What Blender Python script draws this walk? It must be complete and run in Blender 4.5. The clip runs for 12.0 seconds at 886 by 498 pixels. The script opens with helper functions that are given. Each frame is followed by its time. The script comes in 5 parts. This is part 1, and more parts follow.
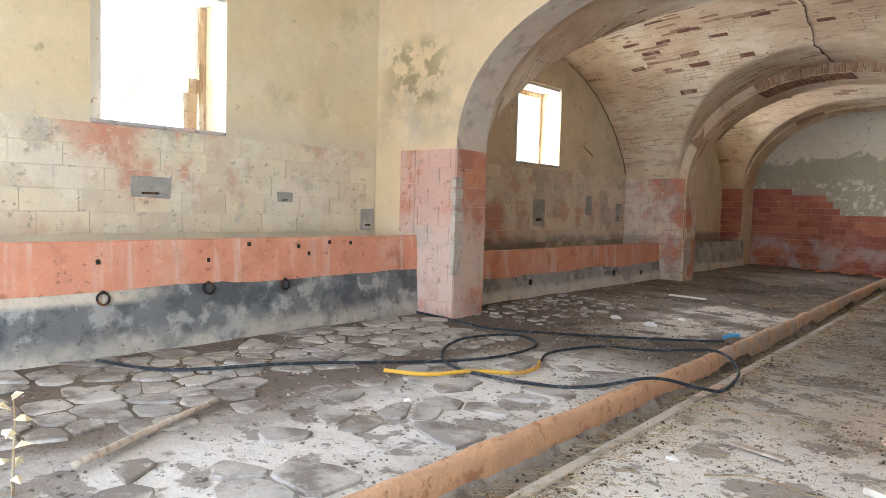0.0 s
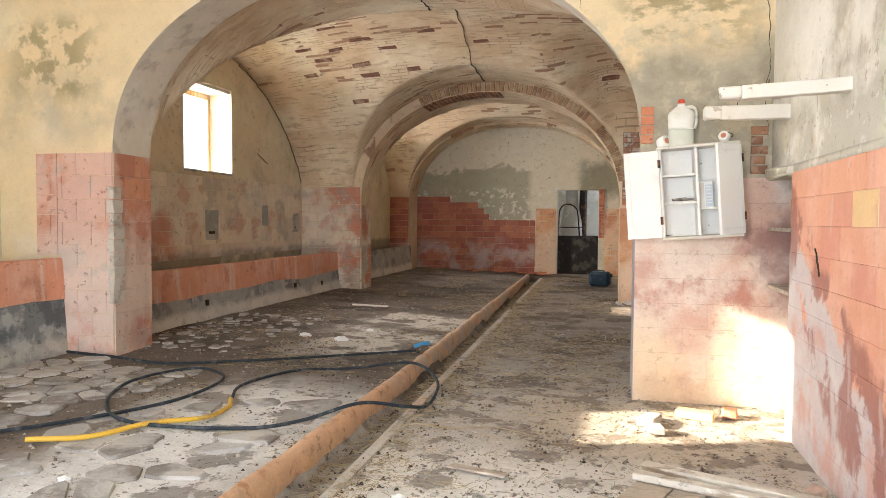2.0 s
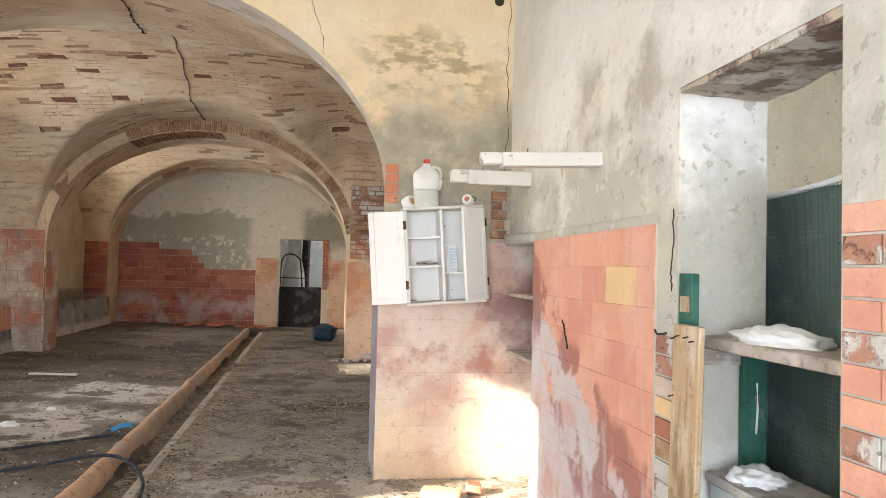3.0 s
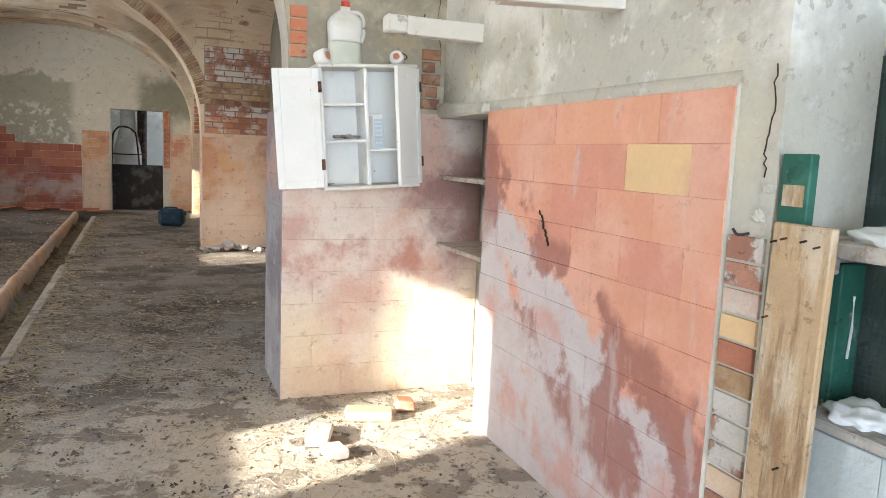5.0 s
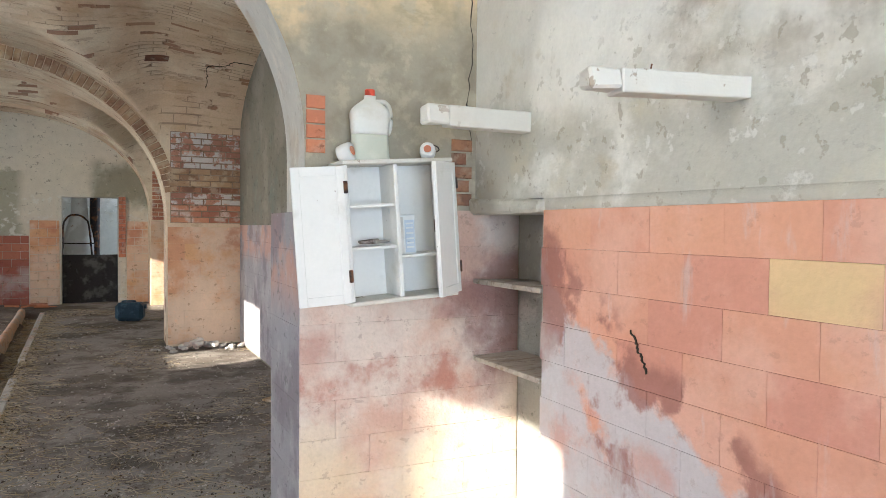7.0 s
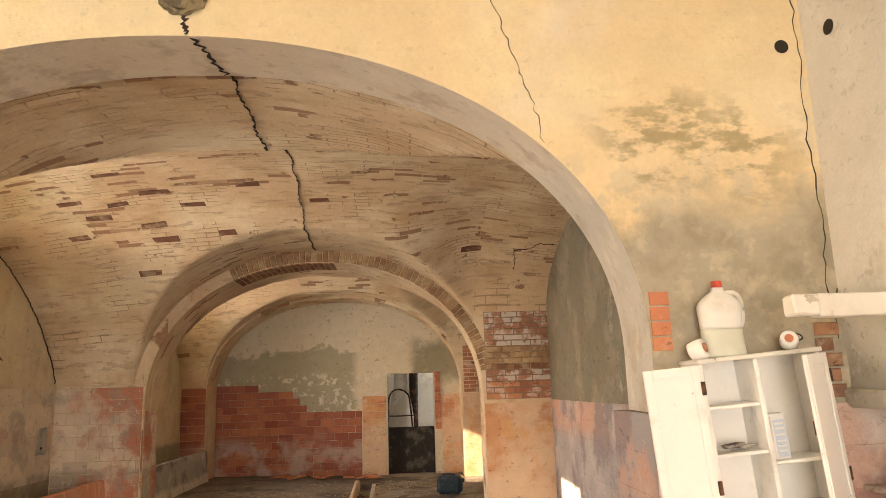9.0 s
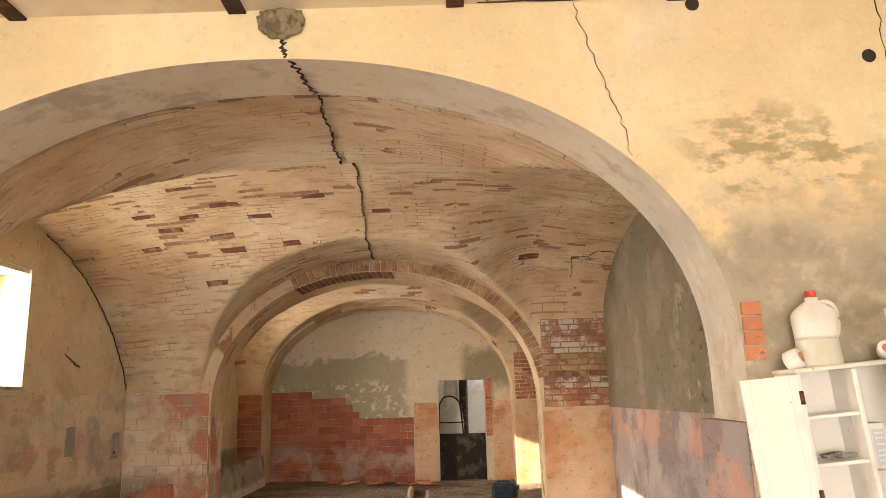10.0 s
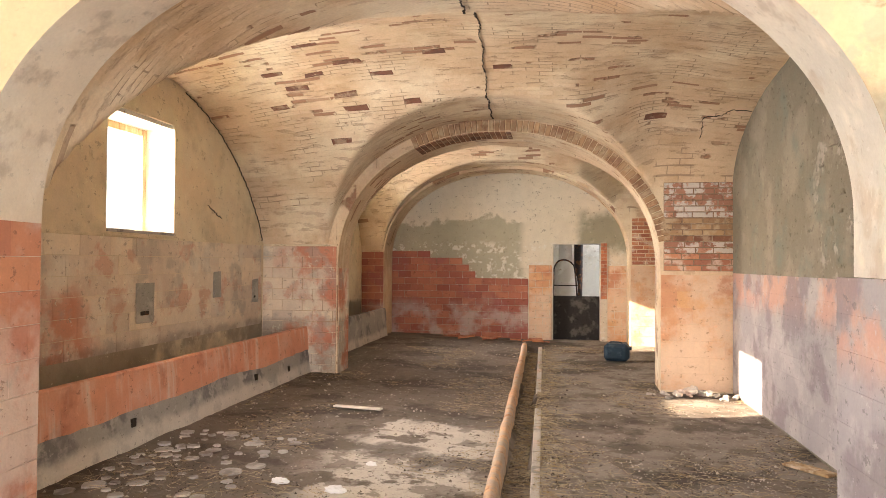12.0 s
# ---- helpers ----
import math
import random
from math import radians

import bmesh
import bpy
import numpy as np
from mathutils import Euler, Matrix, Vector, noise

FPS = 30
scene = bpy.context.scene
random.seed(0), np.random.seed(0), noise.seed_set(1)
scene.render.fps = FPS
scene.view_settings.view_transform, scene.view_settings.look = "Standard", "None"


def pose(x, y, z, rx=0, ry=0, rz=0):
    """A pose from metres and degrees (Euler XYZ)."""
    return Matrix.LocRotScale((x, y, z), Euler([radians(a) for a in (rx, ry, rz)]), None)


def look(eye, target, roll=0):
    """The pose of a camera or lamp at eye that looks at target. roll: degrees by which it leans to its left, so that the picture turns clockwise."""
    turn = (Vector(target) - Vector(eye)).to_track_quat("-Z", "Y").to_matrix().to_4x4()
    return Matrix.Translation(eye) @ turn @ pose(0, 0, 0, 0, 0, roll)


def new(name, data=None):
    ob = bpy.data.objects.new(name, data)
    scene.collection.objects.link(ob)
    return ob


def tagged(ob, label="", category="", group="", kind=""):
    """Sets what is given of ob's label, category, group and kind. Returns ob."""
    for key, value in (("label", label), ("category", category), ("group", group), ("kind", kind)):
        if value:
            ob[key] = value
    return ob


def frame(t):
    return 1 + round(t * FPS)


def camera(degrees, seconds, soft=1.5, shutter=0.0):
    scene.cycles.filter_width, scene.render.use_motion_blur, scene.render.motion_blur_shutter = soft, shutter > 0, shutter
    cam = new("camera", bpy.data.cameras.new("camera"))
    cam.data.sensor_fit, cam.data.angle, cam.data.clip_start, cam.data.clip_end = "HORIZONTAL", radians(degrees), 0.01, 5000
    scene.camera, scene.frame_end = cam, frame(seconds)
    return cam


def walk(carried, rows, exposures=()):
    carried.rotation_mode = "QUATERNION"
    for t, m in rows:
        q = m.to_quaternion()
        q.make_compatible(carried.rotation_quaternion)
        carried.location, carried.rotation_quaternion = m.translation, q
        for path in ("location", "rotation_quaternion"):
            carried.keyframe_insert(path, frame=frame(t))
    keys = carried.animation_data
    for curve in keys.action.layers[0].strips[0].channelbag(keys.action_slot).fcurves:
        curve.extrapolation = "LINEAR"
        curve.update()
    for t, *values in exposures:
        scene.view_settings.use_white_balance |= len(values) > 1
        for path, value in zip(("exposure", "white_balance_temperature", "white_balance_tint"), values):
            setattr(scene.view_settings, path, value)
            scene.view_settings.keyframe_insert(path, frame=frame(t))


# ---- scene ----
cam = camera(64.4, 12.0, soft=0.85)
EXPOSURES = [(0.0, 2.25, 5300, 12), (1.0, 2.38, 5600, 12), (2.0, 2.35, 5800, 12), (3.0, 2.2, 5600, 12), (5.0, 2.12, 5250, 8), (5.5, 2.12, 4800, 8), (6.5, 2.0, 5000, 8), (7.5, 2.1, 5450, 8), (9.3, 2.28, 7600, 20), (10.0, 2.35, 7300, 20), (11.0, 2.64, 6350, 18), (12.0, 2.9, 6350, 18)]
PATH = [
    (0, (-0.625, -5.685, 1.267), (-1.917, -4.164, 1.148), 1.6),
    (0.5, (-0.814, -5.553, 1.315), (-1.753, -3.79, 1.201), 1.4),
    (1, (-0.856, -5.432, 1.282), (-1.561, -3.564, 1.163), 0.9),
    (1.5, (-0.856, -5.411, 1.287), (-1.479, -3.515, 1.156), 0.3),
    (2, (-1.036, -5.304, 1.306), (-1.51, -3.362, 1.225), 0.4),
    (2.5, (-1.176, -5.064, 1.404), (-1.226, -3.065, 1.424), 0.8),
    (3, (-1.212, -4.78, 1.412), (-0.9, -2.806, 1.475), 1.4),
    (3.2, (-1.245, -4.633, 1.41), (-0.92, -2.662, 1.507), 2.1),
    (4.8, (-1.51, -3.908, 1.427), (-0.695, -2.083, 1.337), 1.8),
    (5, (-1.504, -3.831, 1.379), (-0.758, -1.993, 1.12), 2.4),
    (5.5, (-1.51, -3.692, 1.306), (-0.718, -1.925, 0.805), 3.6),
    (6, (-1.613, -3.518, 1.338), (-0.581, -1.857, 0.915), 2.6),
    (6.5, (-1.685, -3.344, 1.461), (-0.675, -1.631, 1.246), 0.3),
    (7, (-1.698, -3.168, 1.528), (-0.828, -1.368, 1.47), 0.5),
    (7.5, (-1.762, -3.106, 1.596), (-1.068, -1.231, 1.625), -0.2),
    (7.7, (-1.79, -3.083, 1.599), (-1.2, -1.173, 1.662), -0.3),
    (9.3, (-2.01, -3.103, 1.78), (-1.949, -1.16, 2.25), -1.9),
    (9.5, (-2.067, -3.13, 1.796), (-2.021, -1.196, 2.301), -1.8),
    (10, (-2.198, -3.189, 1.755), (-2.202, -1.232, 2.163), -1.7),
    (10.5, (-2.236, -3.223, 1.731), (-2.33, -1.239, 1.968), -1.0),
    (11, (-2.205, -3.195, 1.679), (-2.362, -1.205, 1.797), -0.0),
    (11.5, (-2.208, -3.165, 1.667), (-2.403, -1.175, 1.719), 0.6),
    (12, (-2.251, -3.206, 1.658), (-2.583, -1.234, 1.697), 0.4),
]
walk(cam, [(t, look(eye, target, roll)) for t, eye, target, roll in PATH], EXPOSURES)

# ---- light ----
SUN_WAY = Vector((1.0, 0.315, -0.36)).normalized()
world = bpy.data.worlds.new("sky")
scene.world = world
world.use_nodes = True
wn = world.node_tree.nodes
sky = wn.new("ShaderNodeTexSky")
sky.sky_type, sky.sun_disc = "NISHITA", False
sky.sun_elevation = math.asin(-SUN_WAY.z)
sky.sun_rotation = math.atan2(-SUN_WAY.x, -SUN_WAY.y)
sky.air_density, sky.dust_density = 1.0, 2.5
wn["Background"].inputs["Strength"].default_value = 0.15
world.node_tree.links.new(sky.outputs[0], wn["Background"].inputs["Color"])
sun_data = bpy.data.lights.new("sun", "SUN")
sun_data.energy, sun_data.angle, sun_data.color = 5.0, radians(0.6), (1.0, 0.80, 0.54)
sun = new("sun", sun_data)
sun.rotation_mode = "QUATERNION"
sun.rotation_quaternion = SUN_WAY.to_track_quat("-Z", "Y")


def area_light(place, way, width, height, watts, color=(0.93, 0.97, 1.0)):
    """A rectangular lamp: the sky's light in an opening, or added fill in a closed room."""
    data = bpy.data.lights.new("sky_or_fill_light", "AREA")
    data.shape, data.size, data.size_y, data.energy, data.color = "RECTANGLE", width, height, watts, color
    lamp = new("sky_or_fill_light", data)
    lamp.matrix_world = look(place, Vector(place) + Vector(way))
    return lamp


area_light((-7.7, -2.55, 2.7), (1, 0, -0.15), 1.7, 1.6, 45)
area_light((-7.7, 3.45, 2.8), (1, 0, -0.15), 1.7, 1.6, 120, (1.0, 0.91, 0.77))
area_light((-7.7, 9.2, 2.8), (1, 0, -0.15), 1.7, 1.6, 105, (1.0, 0.91, 0.77))
# Lamp of an unseen window, added behind the camera for more light.
area_light((-7.7, -7.3, 2.7), (1, 0, -0.15), 1.7, 1.6, 45)
area_light((-2.6, -9.2, 1.45), (0, 1, 0.05), 2.6, 2.7, 75)
# Fill lamps added in the side and back rooms; no opening there.
area_light((2.25, -3.6, 1.9), (-1, 0, -0.1), 1.0, 1.2, 9)
area_light((-0.2, 14.2, 1.7), (-1, 0, -0.2), 0.9, 1.2, 6)


# ---- materials ----
class Nodes:
    """A small builder of procedural materials, in world metres."""

    def __init__(self, name):
        self.mat = bpy.data.materials.new(name)
        self.mat.use_nodes = True
        self.tree = self.mat.node_tree
        self.bsdf = self.tree.nodes["Principled BSDF"]
        self.pos = self.add("ShaderNodeNewGeometry").outputs["Position"]
        self.xyz = self.add("ShaderNodeSeparateXYZ")
        self.link(self.pos, self.xyz.inputs[0])

    def add(self, kind):
        return self.tree.nodes.new(kind)

    def link(self, a, b):
        self.tree.links.new(a, b)

    def put(self, value, socket):
        if isinstance(value, (int, float)):
            socket.default_value = value
        elif isinstance(value, (tuple, list)):
            socket.default_value = (*value, 1.0) if len(value) == 3 and len(socket.default_value) == 4 else value
        else:
            self.link(value, socket)

    def math(self, op, a, b=0.0, clamp=False):
        n = self.add("ShaderNodeMath")
        n.operation, n.use_clamp = op, clamp
        self.put(a, n.inputs[0])
        self.put(b, n.inputs[1])
        return n.outputs[0]

    def noise(self, scale, detail=6.0, seed=0.0, stretch=(1, 1, 1), rough=0.6):
        m = self.add("ShaderNodeMapping")
        m.inputs["Location"].default_value = (seed * 3.7, seed * 1.3, seed * 2.1)
        m.inputs["Scale"].default_value = stretch
        self.link(self.pos, m.inputs["Vector"])
        n = self.add("ShaderNodeTexNoise")
        n.inputs["Scale"].default_value, n.inputs["Detail"].default_value = scale, detail
        n.inputs["Roughness"].default_value = rough
        self.link(m.outputs[0], n.inputs["Vector"])
        return n.outputs["Fac"]

    def step(self, value, lo, hi):
        n = self.add("ShaderNodeMapRange")
        n.interpolation_type = "SMOOTHSTEP"
        self.put(value, n.inputs["Value"])
        n.inputs["From Min"].default_value, n.inputs["From Max"].default_value = lo, hi
        return n.outputs[0]

    def axis(self, which):
        if which == "d":
            return self.math("SUBTRACT", self.xyz.outputs[2], self.math("MULTIPLY", self.xyz.outputs[1], 0.55))
        return self.xyz.outputs["XYZ".index(which.upper())]

    def mix(self, fac, a, b, blend="MIX"):
        n = self.add("ShaderNodeMix")
        n.data_type, n.blend_type = "RGBA", blend
        self.put(fac, n.inputs[0])
        self.put(a, n.inputs[6])
        self.put(b, n.inputs[7])
        return n.outputs[2]


def layer(color, scale=2.0, lo=0.45, hi=0.6, detail=6, box=(), amount=1.0, seed=0.0, stretch=(1, 1, 1), wobble=0.25):
    """One coat, stain, loss of paint or painted light over a surface: where noise passes lo..hi, inside the ranges in
    box.
    """
    return dict(color=color, scale=scale, lo=lo, hi=hi, detail=detail, box=box, amount=amount, seed=seed, stretch=stretch, wobble=wobble)


def surface(name, base, layers=(), rough=0.9, bump=0.35, grain=0.12, vary=0.0, bump_scale=40.0, metal=0.0, streak=0.0, chip=1.0):
    n = Nodes(name)
    color = base
    fine = n.noise(55, 4, 9.0)
    if vary:
        info = n.add("ShaderNodeObjectInfo").outputs["Random"]
        spread = n.math("MULTIPLY_ADD", info, 2 * vary)
        spread.node.inputs[2].default_value = 1.0 - vary
        hsv = n.add("ShaderNodeHueSaturation")
        n.put(color, hsv.inputs["Color"])
        n.link(spread, hsv.inputs["Value"])
        n.link(n.math("MULTIPLY_ADD", info, 0.014), hsv.inputs["Hue"])
        hsv.inputs["Hue"].links[0].from_node.inputs[2].default_value = 0.493
        color = hsv.outputs[0]
    height = n.math("MULTIPLY", fine, 0.25)
    for one in layers:
        mask = n.step(n.noise(one["scale"], one["detail"], one["seed"], one["stretch"]), one["lo"], one["hi"])
        if one["lo"] <= 0.0 and one["hi"] <= 0.0:
            mask = 1.0
        for which, a, b, soft in one["box"]:
            wob = n.math("MULTIPLY_ADD", n.noise(2.6, 7, one["seed"] + 5.5), 2 * one["wobble"])
            wob.node.inputs[2].default_value = -one["wobble"]
            at = n.math("ADD", n.axis(which), wob)
            if a is not None:
                mask = n.math("MULTIPLY", mask, n.step(at, a - soft, a + soft))
            if b is not None:
                mask = n.math("MULTIPLY", mask, n.math("SUBTRACT", 1.0, n.step(at, b - soft, b + soft)))
        mask = n.math("MULTIPLY", mask, one["amount"])
        color = n.mix(mask, color, one["color"])
        height = n.math("ADD", height, n.math("MULTIPLY", mask, 0.35))
    if streak:
        runs = n.noise(9, 3, 3.3, (1, 1, 0.08))
        color = n.mix(n.math("MULTIPLY", n.step(runs, 0.5, 0.75), streak), color, (0.75, 0.7, 0.6))
    if grain > 0.09:
        chips = n.math("MULTIPLY", n.step(n.noise(13, 8, 21.0, (1, 1, 1.3), 0.7), 0.60, 0.635), 0.6 * chip)
        color = n.mix(chips, color, tuple(0.45 * c for c in base))
        fresh = n.math("MULTIPLY", n.step(n.noise(10, 8, 33.0, (1, 1, 1), 0.72), 0.61, 0.64), 0.45 * chip)
        color = n.mix(fresh, color, tuple(min(0.85, 1.25 * c + 0.06) for c in base))
        height = n.math("SUBTRACT", height, n.math("MULTIPLY", chips, 0.7))
    blotch = n.noise(5.0, 8, 2.0)
    shade = n.math("MULTIPLY_ADD", n.math("ADD", n.math("MULTIPLY", fine, 0.45), n.math("MULTIPLY", blotch, 0.55)), 4 * grain)
    shade.node.inputs[2].default_value = 1.0 - 2 * grain
    grey = n.add("ShaderNodeCombineColor")
    for k in range(3):
        n.link(shade, grey.inputs[k])
    color = n.mix(1.0, color, grey.outputs[0], "MULTIPLY")
    n.put(color, n.bsdf.inputs["Base Color"])
    n.bsdf.inputs["Roughness"].default_value, n.bsdf.inputs["Metallic"].default_value = rough, metal
    n.bsdf.inputs["Specular IOR Level"].default_value = 0.25
    if bump:
        b = n.add("ShaderNodeBump")
        b.inputs["Strength"].default_value, b.inputs["Distance"].default_value = bump, 0.02
        n.link(n.math("ADD", height, n.math("MULTIPLY", n.noise(bump_scale * 0.3, 5, 4.0), 0.6)), b.inputs["Height"])
        n.link(b.outputs[0], n.bsdf.inputs["Normal"])
    return n.mat


OCHRE, LIME, CEMENT = (0.78, 0.62, 0.38), (0.78, 0.74, 0.66), (0.39, 0.355, 0.275)
RED, PINK, SALMON = (0.56, 0.20, 0.11), (0.66, 0.40, 0.31), (0.72, 0.36, 0.24)
MOULD, BAND_DARK = (0.22, 0.17, 0.07), (0.12, 0.11, 0.10)

plaster_front = surface("ochre_plaster", OCHRE, (
    layer(LIME, 1.2, 0.5, 0.75, amount=0.5),
    layer((0.86, 0.74, 0.48), 0.7, 0.42, 0.62, box=(("z", 2.9, None, 0.3),), amount=0.8, seed=2),
    layer(CEMENT, 1.0, 0.25, 0.4, box=(("x", -1.3, None, 0.25), ("z", None, 2.55, 0.2)), seed=1, amount=0.95),
    layer(CEMENT, 1.6, 0.4, 0.6, box=(("x", None, -5.0, 0.25), ("z", 2.0, 2.6, 0.25)), seed=1, amount=0.5),
    layer((0.55, 0.49, 0.36), 9.0, 0.50, 0.60, detail=10, box=(("x", -1.3, None, 0.2), ("z", None, 2.75, 0.25)), seed=15, amount=0.65),
    layer((0.26, 0.22, 0.15), 2.6, 0.5, 0.66, detail=9, box=(("x", -1.1, None, 0.2), ("z", None, 2.7, 0.2)), seed=25, amount=0.5),
    layer(MOULD, 7.0, 0.47, 0.60, detail=10, box=(("x", -1.05, -0.15, 0.2), ("z", 2.6, 3.05, 0.15)), seed=4, amount=0.62, wobble=0.25, stretch=(0.7, 1, 1.4)),
    layer(MOULD, 4.5, 0.44, 0.54, detail=9, box=(("x", -6.3, -5.5, 0.2), ("z", 2.4, 3.05, 0.12)), seed=6, amount=0.6, wobble=0.15),
), grain=0.1, chip=0.25)
plaster_left = surface("stained_ochre_plaster", (0.76, 0.64, 0.40), (
    layer((0.80, 0.72, 0.52), 0.9, 0.45, 0.65, seed=3, amount=0.8),
    layer((0.52, 0.45, 0.24), 1.7, 0.56, 0.75, seed=1, amount=0.6),
    layer((0.68, 0.62, 0.48), 1.5, 0.3, 0.5, box=(("z", None, 2.0, 0.15),), seed=7, amount=0.8, wobble=0.06),
    layer(MOULD, 4.0, 0.66, 0.76, seed=5, amount=0.5),
), grain=0.1, chip=0.3)
plaster_right = surface("patched_grey_plaster", (0.77, 0.74, 0.67), (
    layer((0.84, 0.82, 0.76), 1.1, 0.45, 0.6, seed=2, amount=0.8),
    layer((0.50, 0.48, 0.41), 1.1, 0.34, 0.46, box=(("z", None, 2.06, 0.15),), seed=1, amount=0.9, wobble=0.4),
    layer((0.66, 0.60, 0.45), 1.7, 0.55, 0.7, seed=8, amount=0.6),
    layer((0.45, 0.36, 0.2), 3.0, 0.6, 0.75, box=(("z", None, 2.6, 0.2),), seed=3, amount=0.5),
    layer((0.36, 0.32, 0.24), 16.0, 0.60, 0.63, detail=8, box=(("z", 1.55, 2.2, 0.2),), seed=13, amount=0.6),
    layer((0.30, 0.25, 0.18), 3.2, 0.42, 0.62, detail=9, box=(("y", -2.3, -1.35, 0.12), ("z", 2.0, 2.45, 0.12)), seed=23, amount=0.6, wobble=0.2),
    layer((0.80, 0.78, 0.73), 11.0, 0.59, 0.64, detail=9, box=(("z", 1.6, 2.2, 0.2), ("y", -2.3, None, 0.1)), seed=29, amount=0.5),
), grain=0.1, chip=0.4)


def vault_surface():
    """Limewash peeling off brick courses: brick shapes show where the coat is thin or gone."""
    n = Nodes("vault_plaster")
    m = n.add("ShaderNodeMapping")
    m.inputs["Scale"].default_value = (1.0, 1.25, 1.0)
    warp = n.add("ShaderNodeVectorMath")
    warp.operation = "MULTIPLY_ADD"
    jig = n.add("ShaderNodeTexNoise")
    jig.inputs["Scale"].default_value = 1.5
    n.link(jig.outputs["Color"], warp.inputs[0])
    warp.inputs[1].default_value = (0.05, 0.05, 0.0)
    n.link(n.pos, warp.inputs[2])
    n.link(warp.outputs[0], m.inputs["Vector"])

    def bricks(c1, c2, mortar):
        t = n.add("ShaderNodeTexBrick")
        n.link(m.outputs[0], t.inputs["Vector"])
        for name, value in (("Color1", c1), ("Color2", c2), ("Mortar", mortar)):
            t.inputs[name].default_value = (*value, 1.0)
        for name, value in (("Scale", 1.0), ("Mortar Size", 0.006), ("Mortar Smooth", 0.3), ("Brick Width", 0.29), ("Row Height", 0.075)):
            t.inputs[name].default_value = value
        return t

    pick = bricks((0, 0, 0), (1, 1, 1), (0.35, 0.35, 0.35))
    coat = n.mix(n.step(n.noise(0.8, 6, 3.0), 0.42, 0.62), (0.71, 0.55, 0.37), (0.83, 0.73, 0.55))
    coat = n.mix(n.math("MULTIPLY", n.step(n.noise(1.6, 7, 1.0), 0.5, 0.7), 0.6), coat, (0.54, 0.35, 0.19))
    tint = n.mix(pick.outputs["Color"], (0.88, 0.84, 0.78), (1.0, 1.0, 1.0))
    thin = n.step(n.noise(1.1, 7, 5.0), 0.40, 0.58)
    color = n.mix(thin, coat, n.mix(1.0, coat, tint, "MULTIPLY"))
    edge = n.math("MULTIPLY", pick.outputs["Fac"], n.step(n.noise(2.3, 6, 8.0), 0.53, 0.60))
    color = n.mix(n.math("MULTIPLY", edge, 0.75), color, (0.34, 0.24, 0.16))
    lost = n.math("MULTIPLY", n.math("MULTIPLY", n.step(pick.outputs["Color"], 0.80, 0.84), n.math("SUBTRACT", 1.0, pick.outputs["Fac"])), n.step(n.noise(0.9, 5, 12.0), 0.51, 0.54))
    color = n.mix(n.math("MULTIPLY", lost, 0.9), color, (0.34, 0.18, 0.105))
    flake = n.step(n.noise(6.0, 7, 6.0, (0.45, 2.2, 1), 0.68), 0.575, 0.615)
    color = n.mix(n.math("MULTIPLY", flake, 0.4), color, (0.46, 0.31, 0.20))
    fine = n.noise(50, 4, 9.0)
    shade = n.math("MULTIPLY_ADD", fine, 0.35)
    shade.node.inputs[2].default_value = 0.82
    grey = n.add("ShaderNodeCombineColor")
    for k in range(3):
        n.link(shade, grey.inputs[k])
    n.link(n.mix(1.0, color, grey.outputs[0], "MULTIPLY"), n.bsdf.inputs["Base Color"])
    n.bsdf.inputs["Roughness"].default_value = 0.92
    high = n.math("SUBTRACT", n.math("MULTIPLY", fine, 0.2), n.math("ADD", n.math("MULTIPLY", edge, 0.8), n.math("ADD", n.math("MULTIPLY", lost, 2.0), n.math("MULTIPLY", flake, 0.5))))
    high = n.math("ADD", high, n.math("MULTIPLY", n.math("MULTIPLY", pick.outputs["Color"], thin), 0.5))
    b = n.add("ShaderNodeBump")
    b.inputs["Strength"].default_value, b.inputs["Distance"].default_value = 0.7, 0.025
    n.link(high, b.inputs["Height"])
    n.link(b.outputs[0], n.bsdf.inputs["Normal"])
    return n.mat


plaster_vault = vault_surface()
plaster_bay = surface("dim_ochre_plaster", (0.72, 0.60, 0.42), (
    layer((0.74, 0.66, 0.48), 1.2, 0.45, 0.6, seed=3, amount=0.8),
    layer((0.48, 0.41, 0.27), 1.7, 0.5, 0.7, seed=1, amount=0.7),
    layer(MOULD, 4.0, 0.62, 0.72, seed=5, amount=0.55),
    # Darker band at the bottom, just above the trough.
    layer(BAND_DARK, 1.6, 0.3, 0.5, box=(("z", None, 0.86, 0.06),), seed=2, amount=0.6, wobble=0.06),
), grain=0.14)
plaster_grey = surface("bare_cement_render", (0.21, 0.19, 0.145), (
    layer((0.29, 0.26, 0.205), 1.2, 0.48, 0.6, seed=3, amount=0.8),
    layer((0.17, 0.20, 0.17), 1.9, 0.5, 0.7, seed=1, amount=0.7),
    layer((0.40, 0.36, 0.31), 6.0, 0.55, 0.65, box=(("z", 1.5, 3.2, 0.3), ("y", 1.4, 3.4, 0.3)), seed=5, amount=0.8),
), grain=0.15, bump=0.8)
